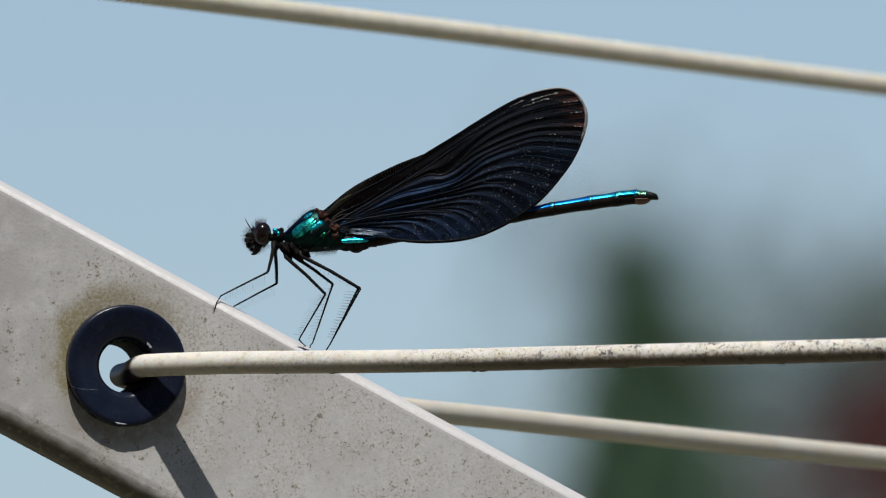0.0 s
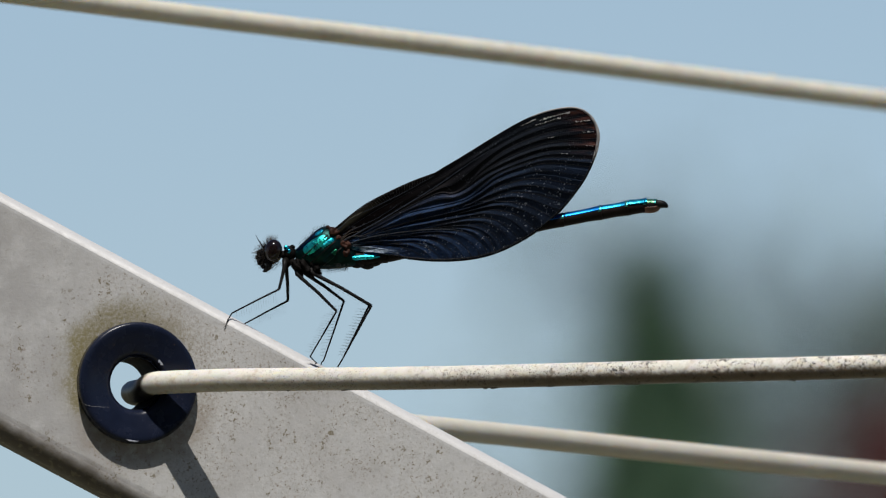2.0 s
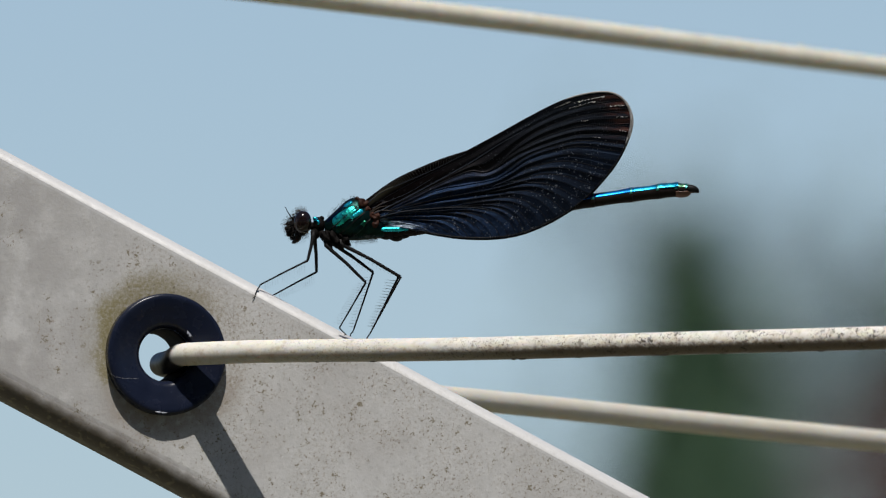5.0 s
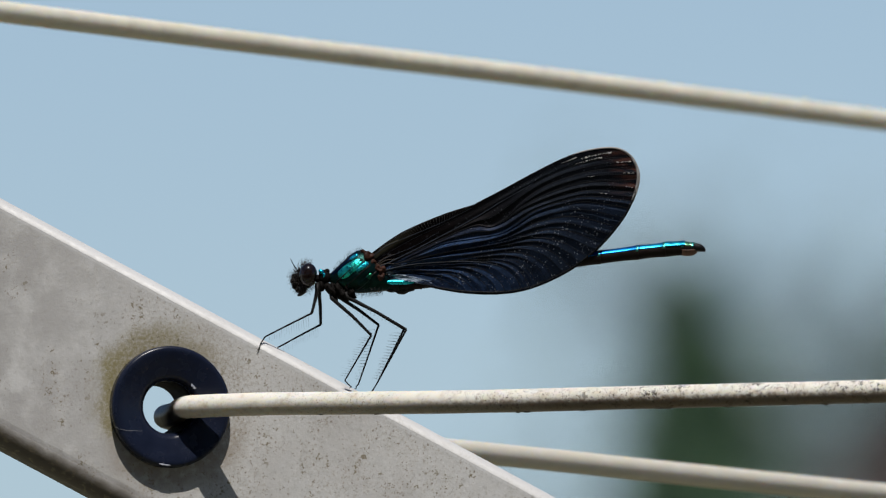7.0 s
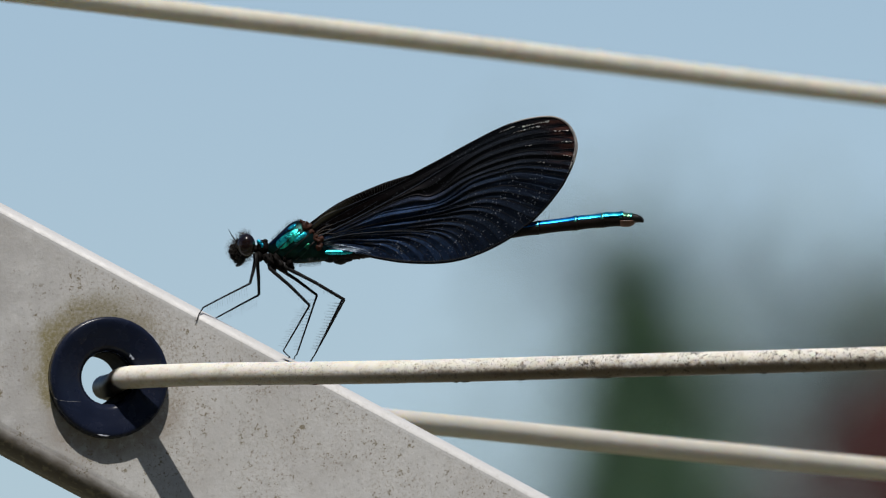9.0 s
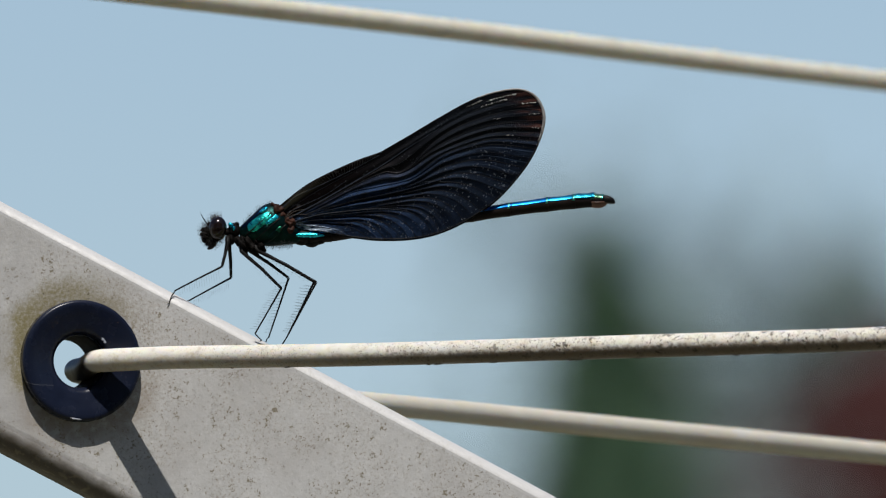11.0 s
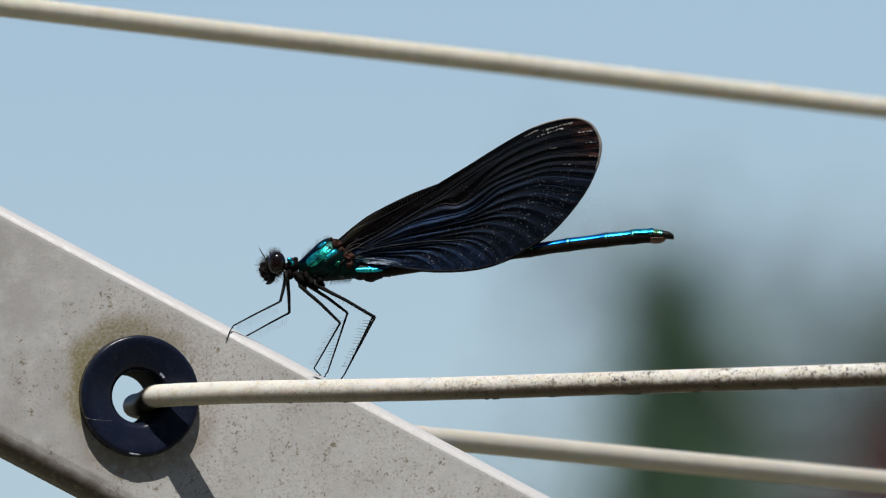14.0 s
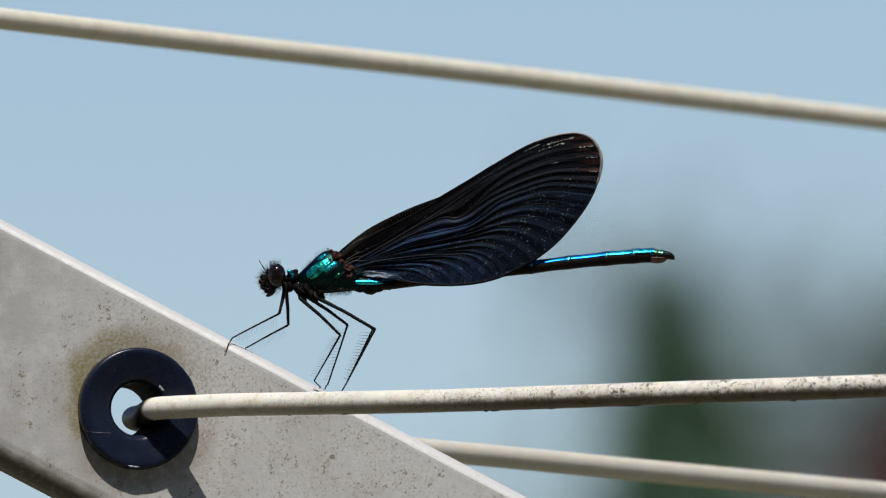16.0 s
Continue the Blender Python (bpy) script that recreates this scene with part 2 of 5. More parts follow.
LINT = material("pale lint", (0.26, 0.26, 0.27), (0.34, 0.34, 0.34), 900, (0.6, 0.7))
MATT_BLACK = material("matt black rubber", (0.006, 0.006, 0.008), (0.012, 0.012, 0.015), 900, (0.7, 0.85), ior=1.3)
CORD = material("off-white plastic cord", (0.56, 0.545, 0.49), (0.67, 0.655, 0.60), 500, (0.38, 0.5), bump=0.00003, bump_scale=1500)
cord_shader = CORD.node_tree.nodes["Principled BSDF"]
cord_shader.inputs["Subsurface Weight"].default_value, cord_shader.inputs["Subsurface Scale"].default_value = 0.85, 0.0016
cord_shader.inputs["Subsurface Radius"].default_value = (1.0, 0.75, 0.45)
CORD_CLEAN = CORD.copy()
CORD_CLEAN.name = "lightly soiled plastic cord"
CORD_CLEAN.node_tree.nodes[CORD["colour"]].inputs["A"].default_value = (0.565, 0.535, 0.43, 1)
CORD_CLEAN.node_tree.nodes[CORD["colour"]].inputs["B"].default_value = (0.67, 0.64, 0.535, 1)
stain(CORD_CLEAN, (0.42, 0.37, 0.29), spots(CORD_CLEAN, 260, 0.86, 60, 0.5, 0.25))


def weather_cord(m):
    """Mould and dirt on the threaded line, and painted shade inside the grommet; its u runs in metres along the line, v
    once round it (0.25 is the underside).
    """
    nt = m.node_tree
    tc = nt.nodes.new("ShaderNodeTexCoord")
    u, v, w = axes(nt, tc.outputs["UV"])
    x, y, z = axes(nt, tc.outputs["Object"])
    ob = tc.outputs["Object"]
    flat = sheet(nt, u, calc(nt, "MULTIPLY", v, 0.0083))
    front = ramp(nt, y, 0.004, -0.001)
    age = calc(nt, "MULTIPLY", ramp(nt, x, 0.004, 0.050), front)
    patch = calc(nt, "MULTIPLY_ADD", ramp(nt, x, 0.0, 0.06), 0.12, grain(nt, ob, 150, 3))
    stain(m, (0.42, 0.35, 0.25), calc(nt, "MULTIPLY", front, ramp(nt, grain(nt, ob, 900, 5, 0.65), 0.50, 0.72, 0.6)))
    # behind the arm the line has yellowed
    stain(m, (0.515, 0.485, 0.405), calc(nt, "MULTIPLY", ramp(nt, y, 0.008, 0.016), ramp(nt, grain(nt, ob, 240, 4), 0.20, 0.60, 1.0, 0.6)))
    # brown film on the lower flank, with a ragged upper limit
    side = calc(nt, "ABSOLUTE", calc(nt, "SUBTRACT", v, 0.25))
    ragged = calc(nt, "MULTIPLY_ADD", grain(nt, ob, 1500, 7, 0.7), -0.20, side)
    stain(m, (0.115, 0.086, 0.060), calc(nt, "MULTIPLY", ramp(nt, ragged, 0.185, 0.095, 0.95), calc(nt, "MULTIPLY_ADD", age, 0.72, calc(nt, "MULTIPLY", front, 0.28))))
    # fine grit and coarser specks of mould
    stain(m, (0.095, 0.072, 0.050), calc(nt, "MULTIPLY", calc(nt, "MULTIPLY", dots(nt, flat, 3900, 0.62, 0.42, 1.1, 0.2), ramp(nt, patch, 0.36, 0.54)), calc(nt, "MULTIPLY", front, ramp(nt, x, 0.002, 0.030, 1.0, 0.12))))
    stain(m, (0.085, 0.066, 0.050), calc(nt, "MULTIPLY", calc(nt, "MULTIPLY", dots(nt, flat, 2300, 0.52, 0.48, 1.4, 0.2), ramp(nt, patch, 0.43, 0.56)), age))
    stain(m, (0.045, 0.036, 0.028), calc(nt, "MULTIPLY", calc(nt, "MULTIPLY", dots(nt, flat, 900, 0.6, 0.44, 1.8, 0.25), ramp(nt, patch, 0.47, 0.58)), calc(nt, "MULTIPLY", front, ramp(nt, x, 0.03, 0.06))))
    # shade inside the grommet, painted near black over the soiled line
    deep = calc(nt, "MULTIPLY_ADD", grain(nt, ob, 900, 4), 0.0010, y)
    stain(m, (0.020, 0.016, 0.011), calc(nt, "MULTIPLY", ramp(nt, deep, -0.0012, -0.0004), ramp(nt, y, 0.036, 0.030)))


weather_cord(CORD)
DIRT = material("dark brown dirt crust", (0.04, 0.032, 0.024), (0.15, 0.12, 0.09), 2500, (0.7, 0.85), bump=0.00004, bump_scale=4000)
POLE = material("galvanised steel", (0.3, 0.3, 0.3), (0.45, 0.45, 0.45), 60, (0.4, 0.6), metal=0.8)
BLACK = material("black insect cuticle", (0.0038, 0.0038, 0.0042), (0.0095, 0.009, 0.0085), 2500, (0.36, 0.55), bump=0.00004, bump_scale=5000, ior=1.25)
HAIR = material("dark hair", (0.022, 0.018, 0.016), (0.05, 0.043, 0.038), 1000, (0.5, 0.6))
COXA = material("dull black cuticle", (0.0030, 0.0029, 0.0030), (0.0095, 0.0080, 0.0072), 2600, (0.5, 0.7), bump=0.00008, bump_scale=3000, ior=1.12)
EYE_BROWN = material("dark brown compound eye", (0.0045, 0.0028, 0.0025), (0.0125, 0.0062, 0.0052), 1500, (0.11, 0.15), ior=1.40)
TEAL = material("teal metallic cuticle", (0.004, 0.16, 0.19), (0.03, 0.72, 0.56), 1300, (0.22, 0.4), metal=1.0, bump=0.00007, bump_scale=3800)
CYAN = material("cyan metallic cuticle", (0.005, 0.26, 0.45), (0.03, 0.75, 0.80), 1100, (0.2, 0.35), metal=1.0, bump=0.00006, bump_scale=3800)
DARK_TEAL = material("dark green metallic cuticle", (0.0010, 0.0040, 0.0045), (0.005, 0.030, 0.027), 1400, (0.3, 0.42), metal=0.9, bump=0.00003, bump_scale=4500)
DIM_GREEN = material("dim green metallic cuticle", (0.003, 0.04, 0.03), (0.02, 0.16, 0.09), 1200, (0.28, 0.42), metal=1.0, bump=0.00005, bump_scale=4000)
NIGHT_BLUE = material("dark blue metallic cuticle", (0.001, 0.006, 0.018), (0.003, 0.02, 0.06), 1200, (0.3, 0.42), metal=0.95, bump=0.00004, bump_scale=4500)
BROWN = material("brown wing root", (0.006, 0.003, 0.0025), (0.048, 0.019, 0.012), 2500, (0.45, 0.65), bump=0.00007, bump_scale=5000, ior=1.2)
BLUE = material("blue metallic abdomen", (0.003, 0.045, 0.28), (0.009, 0.17, 0.48), 700, (0.29, 0.42), metal=1.0, bump=0.00003, bump_scale=4000)
SEA = material("sea green metallic cuticle", (0.004, 0.10, 0.30), (0.02, 0.42, 0.50), 900, (0.24, 0.38), metal=1.0, bump=0.00005, bump_scale=4000)
CYAN_BLUE = material("cyan blue metallic cuticle", (0.004, 0.13, 0.40), (0.02, 0.40, 0.58), 900, (0.27, 0.4), metal=1.0, bump=0.00003, bump_scale=4000)
JOINT = material("teal metallic joint", (0.02, 0.20, 0.20), (0.09, 0.40, 0.30), 900, (0.25, 0.35), metal=1.0, bump=0.00003, bump_scale=4000)
TAWNY = material("tawny underside", (0.03, 0.014, 0.010), (0.22, 0.10, 0.065), 1500, (0.4, 0.6), bump=0.00003)
VEIN = material("dark wing vein", (0.0034, 0.0037, 0.0050), (0.008, 0.0085, 0.011), 1500, (0.5, 0.7), ior=1.2)
MAIN_VEIN = material("steel blue vein", (0.007, 0.010, 0.016), (0.022, 0.030, 0.046), 900, (0.4, 0.55), ior=1.3)
PALE_VEIN = material("brown cross vein", (0.006, 0.005, 0.004), (0.018, 0.014, 0.011), 1500, (0.4, 0.55))
HORN = material("pale horn", (0.03, 0.03, 0.024), (0.25, 0.225, 0.15), 1100, (0.4, 0.55), bump=0.00003, bump_scale=4000)
TAN_VEIN = material("tan vein", (0.012, 0.008, 0.006), (0.038, 0.026, 0.018), 1500, (0.4, 0.55))
COSTA = material("dark brown wing margin", (0.003, 0.0026, 0.0026), (0.011, 0.009, 0.009), 1200, (0.4, 0.55), ior=1.3)
RIM = material("pale translucent wing rim", (0.12, 0.11, 0.105), (0.30, 0.29, 0.28), 1500, (0.35, 0.5))
SILVER_GLINT = material("silvery wing glint", (0.04, 0.04, 0.04), (0.75, 0.73, 0.70), 2600, (0.3, 0.5), metal=0.9, bump=0.00006, bump_scale=5000)
GOLD_GREEN = material("golden green metallic cuticle", (0.06, 0.20, 0.12), (0.22, 0.46, 0.24), 1200, (0.25, 0.4), metal=1.0, bump=0.00004, bump_scale=4000)
TAIL_DARK = material("dark brown cuticle", (0.0040, 0.0032, 0.0030), (0.012, 0.0080, 0.0070), 1600, (0.35, 0.55), bump=0.00004, bump_scale=4500, ior=1.2)


# where wings and abdomen join the thorax
WING_ROOT, TAIL_ROOT = Vector((2.6, 0, 1.4)), Vector((3.6, 0, -1.15))


def wing_membrane():
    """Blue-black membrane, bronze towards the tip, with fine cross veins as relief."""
    m = material("blue-black wing membrane", (0.0056, 0.0096, 0.0200), (0.0165, 0.0345, 0.0780), 2600, (0.36, 0.56), metal=0.97)
    nt = m.node_tree
    p = nt.nodes["Principled BSDF"]
    uv = nt.nodes.new("ShaderNodeTexCoord")
    sep = nt.nodes.new("ShaderNodeSeparateXYZ")
    nt.links.new(uv.outputs["UV"], sep.inputs[0])
    r = nt.nodes.new("ShaderNodeMapRange")
    r.interpolation_type = "SMOOTHSTEP"
    r.inputs["From Min"].default_value, r.inputs["From Max"].default_value = 0.30, 0.18
    nt.links.new(sep.outputs["Y"], r.inputs["Value"])
    stain(m, (0.0068, 0.0062, 0.0068), r.outputs[0])
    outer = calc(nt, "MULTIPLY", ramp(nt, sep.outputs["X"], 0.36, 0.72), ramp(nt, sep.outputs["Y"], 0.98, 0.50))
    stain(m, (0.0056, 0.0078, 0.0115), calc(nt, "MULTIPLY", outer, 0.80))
    basal = nt.nodes.new("ShaderNodeMapRange")
    basal.interpolation_type = "SMOOTHSTEP"
    basal.inputs["From Min"].default_value, basal.inputs["From Max"].default_value = 0.40, 0.22
    nt.links.new(sep.outputs["X"], basal.inputs["Value"])
    fore = nt.nodes.new("ShaderNodeMapRange")
    fore.interpolation_type = "SMOOTHSTEP"
    fore.inputs["From Min"].default_value, fore.inputs["From Max"].default_value = 0.26, 0.18
    nt.links.new(sep.outputs["Y"], fore.inputs["Value"])
    field = nt.nodes.new("ShaderNodeMath")
    field.operation = "MULTIPLY"
    nt.links.new(basal.outputs[0], field.inputs[0]), nt.links.new(fore.outputs[0], field.inputs[1])
    stain(m, (0.0042, 0.0030, 0.0030), field.outputs[0])
    stain(m, (0.028, 0.054, 0.108), calc(nt, "MULTIPLY", calc(nt, "MULTIPLY", ramp(nt, sep.outputs["X"], 0.46, 0.16), ramp(nt, sep.outputs["Y"], 0.34, 0.52)), ramp(nt, grain(nt, uv.outputs["Object"], 2400, 4), 0.40, 0.62, 0.9)))
    tip = nt.nodes.new("ShaderNodeMapRange")
    tip.interpolation_type = "SMOOTHSTEP"
    tip.inputs["From Min"].default_value, tip.inputs["From Max"].default_value = 0.88, 1.0
    nt.links.new(sep.outputs["X"], tip.inputs["Value"])
    top = nt.nodes.new("ShaderNodeMapRange")
    top.interpolation_type = "SMOOTHSTEP"
    top.inputs["From Min"].default_value, top.inputs["From Max"].default_value = 0.30, 0.10
    nt.links.new(sep.outputs["Y"], top.inputs["Value"])
    up = nt.nodes.new("ShaderNodeMath")
    up.operation = "MULTIPLY"
    nt.links.new(tip.outputs[0], up.inputs[0]), nt.links.new(top.outputs[0], up.inputs[1])
    streak = nt.nodes.new("ShaderNodeTexNoise")
    streak.inputs["Scale"].default_value, streak.inputs["Detail"].default_value = 1.0, 3
    smp = nt.nodes.new("ShaderNodeMapping")
    smp.inputs["Scale"].default_value = (14, 42, 1)
    nt.links.new(uv.outputs["UV"], smp.inputs["Vector"]), nt.links.new(smp.outputs[0], streak.inputs["Vector"])
    sk = nt.nodes.new("ShaderNodeMapRange")
    sk.inputs["From Min"].default_value, sk.inputs["From Max"].default_value = 0.42, 0.66
    nt.links.new(streak.outputs["Fac"], sk.inputs["Value"])
    warm = nt.nodes.new("ShaderNodeMath")
    warm.operation = "MULTIPLY"
    nt.links.new(up.outputs[0], warm.inputs[0]), nt.links.new(sk.outputs[0], warm.inputs[1])
    stain(m, (0.068, 0.027, 0.019), warm.outputs[0])
    brick = nt.nodes.new("ShaderNodeTexBrick")
    brick.offset = 0.5
    mp = nt.nodes.new("ShaderNodeMapping")
    mp.inputs["Scale"].default_value = (80, 34, 1)
    nt.links.new(uv.outputs["UV"], mp.inputs["Vector"]), nt.links.new(mp.outputs[0], brick.inputs["Vector"])
    brick.inputs["Scale"].default_value = 1.0
    brick.inputs["Mortar Size"].default_value, brick.inputs["Mortar Smooth"].default_value = 0.08, 0.6
    brick.inputs["Brick Width"].default_value, brick.inputs["Row Height"].default_value = 0.5, 1.0
    nz = nt.nodes.new("ShaderNodeTexVoronoi")
    nz.inputs["Scale"].default_value = 7000
    nt.links.new(uv.outputs["Object"], nz.inputs["Vector"])
    # only a few cells stand out as bright flecks
    few = nt.nodes.new("ShaderNodeSeparateXYZ")
    nt.links.new(nz.outputs["Color"], few.inputs[0])
    rare = nt.nodes.new("ShaderNodeMapRange")
    rare.inputs["From Min"].default_value, rare.inputs["From Max"].default_value = 0.90, 1.0
    clump = nt.nodes.new("ShaderNodeTexNoise")
    clump.inputs["Scale"].default_value, clump.inputs["Detail"].default_value = 650, 3
    nt.links.new(uv.outputs["Object"], clump.inputs["Vector"])
    shy = nt.nodes.new("ShaderNodeMath")
    shy.operation = "MULTIPLY_ADD"
    nt.links.new(clump.outputs["Fac"], shy.inputs[0])
    shy.inputs[1].default_value = 0.38
    nt.links.new(few.outputs["X"], shy.inputs[2])
    low = nt.nodes.new("ShaderNodeMath")
    low.operation = "SUBTRACT"
    nt.links.new(shy.outputs[0], low.inputs[0])
    low.inputs[1].default_value = 0.23
    nt.links.new(low.outputs[0], rare.inputs["Value"])
    fleck = nt.nodes.new("ShaderNodeMath")
    fleck.operation = "MULTIPLY"
    nt.links.new(nz.outputs["Distance"], fleck.inputs[0]), nt.links.new(rare.outputs[0], fleck.inputs[1])
    half = nt.nodes.new("ShaderNodeMath")
    half.operation = "MULTIPLY"
    nt.links.new(brick.outputs["Fac"], half.inputs[0])
    half.inputs[1].default_value = 0.5
    ad = nt.nodes.new("ShaderNodeMath")
    ad.operation = "MULTIPLY_ADD"
    nt.links.new(fleck.outputs[0], ad.inputs[0])
    ad.inputs[1].default_value = 1.8
    grit = nt.nodes.new("ShaderNodeMath")
    grit.operation = "MULTIPLY_ADD"
    nt.links.new(nz.outputs["Distance"], grit.inputs[0])
    grit.inputs[1].default_value = 0.65
    nt.links.new(half.outputs[0], grit.inputs[2])
    nt.links.new(grit.outputs[0], ad.inputs[2])
    pale_fleck = nt.nodes.new("ShaderNodeMath")
    pale_fleck.operation = "MULTIPLY"
    nt.links.new(rare.outputs[0], pale_fleck.inputs[0])
    blue_part = nt.nodes.new("ShaderNodeMapRange")
    blue_part.inputs["From Min"].default_value, blue_part.inputs["From Max"].default_value = 0.15, 0.5
    blue_part.inputs["To Min"].default_value, blue_part.inputs["To Max"].default_value = 0.10, 0.55
    nt.links.new(sep.outputs["Y"], blue_part.inputs["Value"])
    nt.links.new(blue_part.outputs[0], pale_fleck.inputs[1])
    stain(m, (0.26, 0.28, 0.31), pale_fleck.outputs[0])
    b = nt.nodes.new("ShaderNodeBump")
    b.inputs["Strength"].default_value, b.inputs["Distance"].default_value = 1.0, 0.000055
    out = nt.nodes.new("ShaderNodeMapRange")
    out.interpolation_type = "SMOOTHSTEP"
    out.inputs["From Min"].default_value, out.inputs["From Max"].default_value = 0.88, 0.66
    nt.links.new(sep.outputs["X"], out.inputs["Value"])
    dull = nt.nodes.new("ShaderNodeMath")
    dull.operation = "MULTIPLY"
    nt.links.new(r.outputs[0], dull.inputs[0]), nt.links.new(out.outputs[0], dull.inputs[1])
    calm = nt.nodes.new("ShaderNodeMapRange")
    calm.inputs["To Min"].default_value, calm.inputs["To Max"].default_value = 1.0, 0.3
    nt.links.new(dull.outputs[0], calm.inputs["Value"])
    # a silvery bloom lies along the trailing edge near the root
    ox, oy, oz = axes(nt, uv.outputs["Object"])
    along = calc(nt, "ADD", ox, (WING_ROOT.x - 2.34) * MM)
    off = calc(nt, "MULTIPLY_ADD", along, 0.155, calc(nt, "ADD", oz, (WING_ROOT.z - 2.75 + 2.32) * MM))
    belt = calc(nt, "MULTIPLY", ramp(nt, calc(nt, "ABSOLUTE", off), 0.00050, 0.00022), calc(nt, "MULTIPLY", ramp(nt, along, 0.0010, 0.0016), ramp(nt, along, 0.0072, 0.0040)))
    drawn = nt.nodes.new("ShaderNodeMapping")
    drawn.inputs["Scale"].default_value = (0.30, 1, 1.3)
    drawn.inputs["Rotation"].default_value = (0, radians(9), 0)
    nt.links.new(uv.outputs["Object"], drawn.inputs["Vector"])
    bloom = calc(nt, "MULTIPLY", belt, ramp(nt, grain(nt, drawn.outputs[0], 3200, 4, 0.7), 0.36, 0.62))
    stain(m, (0.34, 0.42, 0.50), bloom)
    nt.links.new(calc(nt, "MULTIPLY_ADD", bloom, -0.75, 0.97), p.inputs["Metallic"])
    edge = nt.nodes.new("ShaderNodeMapRange")
    edge.inputs["From Min"].default_value, edge.inputs["From Max"].default_value = 0.024, 0.014
    nt.links.new(sep.outputs["Y"], edge.inputs["Value"])
    node = nt.nodes.new("ShaderNodeMapRange")
    node.interpolation_type = "SMOOTHSTEP"
    node.inputs["From Min"].default_value, node.inputs["From Max"].default_value = 0.24, 0.04
    nt.links.new(sep.outputs["X"], node.inputs["Value"])
    horn = nt.nodes.new("ShaderNodeMath")
    horn.operation = "MULTIPLY"
    nt.links.new(edge.outputs[0], horn.inputs[0]), nt.links.new(node.outputs[0], horn.inputs[1])
    stain(m, (0.06, 0.053, 0.036), horn.outputs[0])
    relief = nt.nodes.new("ShaderNodeMath")
    relief.operation = "MULTIPLY"
    nt.links.new(ad.outputs[0], relief.inputs[0]), nt.links.new(calm.outputs[0], relief.inputs[1])
    nt.links.new(relief.outputs[0], b.inputs["Height"]), nt.links.new(b.outputs[0], p.inputs["Normal"])
    return m


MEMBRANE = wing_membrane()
GRASS = material("dry lawn", (0.085, 0.080, 0.045), (0.145, 0.135, 0.080), 3, (0.7, 0.9))
BARK = material("grey-brown bark", (0.046, 0.039, 0.031), (0.105, 0.092, 0.072), 12, (0.7, 0.9), bump=0.01)
NEEDLES = material("dark conifer needles", (0.047, 0.094, 0.049), (0.080, 0.148, 0.075), 6, (0.5, 0.7))
LEAVES = material("dark green leaves", (0.046, 0.076, 0.056), (0.080, 0.122, 0.090), 6, (0.5, 0.7))
LEAVES_PALE = material("silvery green leaves", (0.170, 0.235, 0.230), (0.250, 0.325, 0.315), 6, (0.5, 0.7))
ROOF_RED = material("dark red roof tiles", (0.033, 0.0125, 0.0110), (0.056, 0.0205, 0.0180), 3, (0.7, 0.85), ior=1.2)
RENDERED = material("grey rendered wall", (0.25, 0.24, 0.22), (0.36, 0.34, 0.31), 2, (0.7, 0.9))
GLASS = material("window glass", (0.02, 0.025, 0.03), (0.03, 0.035, 0.04), 1, (0.05, 0.1), ior=1.5)
FRAME_WHITE = material("white window frame", (0.6, 0.6, 0.58), (0.7, 0.7, 0.68), 4, (0.4, 0.5))


# ---- mesh helpers ----
def part(name, bm, mat, parent=None, label=""):
    """Link a bmesh as one mesh object under a thing or a part."""
    me = bpy.data.meshes.new(name)
    bmesh.ops.recalc_face_normals(bm, faces=bm.faces)
    for f in bm.faces:
        f.smooth = True
    bm.to_mesh(me)
    bm.free()
    me.materials.append(mat)
    ob = new(name, me)
    ob.parent = parent
    if label:
        tagged(ob, label)
    return ob


def thing(name, m, label, category, group="", kind=""):
    ob = new(name)
    ob.empty_display_size = 0.005
    ob.matrix_world = m
    return tagged(ob, label, category, group, kind)


def tube(bm, pts, radii, seg=8, cap=True, flat=1.0):
    """A tube along points; radii one for each point."""
    pts = [Vector(p) for p in pts]
    rings, side = [], None
    for i, p in enumerate(pts):
        d = (pts[min(i + 1, len(pts) - 1)] - pts[max(i - 1, 0)]).normalized()
        if side is None:
            side = d.cross(Vector((0, 0, 1)) if abs(d.z) < 0.9 else Vector((0, 1, 0))).normalized()
        side = (side - d * side.dot(d)).normalized()
        up = d.cross(side)
        rings.append([bm.verts.new(p + (side * math.cos(a) + up * math.sin(a) * flat) * radii[i])
                      for a in (2 * math.pi * k / seg for k in range(seg))])
    for r0, r1 in zip(rings, rings[1:]):
        for k in range(seg):
            bm.faces.new((r0[k], r0[(k + 1) % seg], r1[(k + 1) % seg], r1[k]))
    if cap:
        bm.faces.new(rings[0][::-1]), bm.faces.new(rings[-1])


def smooth_path(pts, n):
    """Points along a smooth curve through pts, n to a span."""
    pts = [Vector(p) for p in pts]
    out = []
    for i in range(len(pts) - 1):
        p0, p1, p2, p3 = pts[max(i - 1, 0)], pts[i], pts[i + 1], pts[min(i + 2, len(pts) - 1)]
        for k in range(n):
            t = k / n
            out.append(0.5 * (2 * p1 + (p2 - p0) * t + (2 * p0 - 5 * p1 + 4 * p2 - p3) * t * t + (3 * p1 - p0 - 3 * p2 + p3) * t ** 3))
    return out + [pts[-1]]


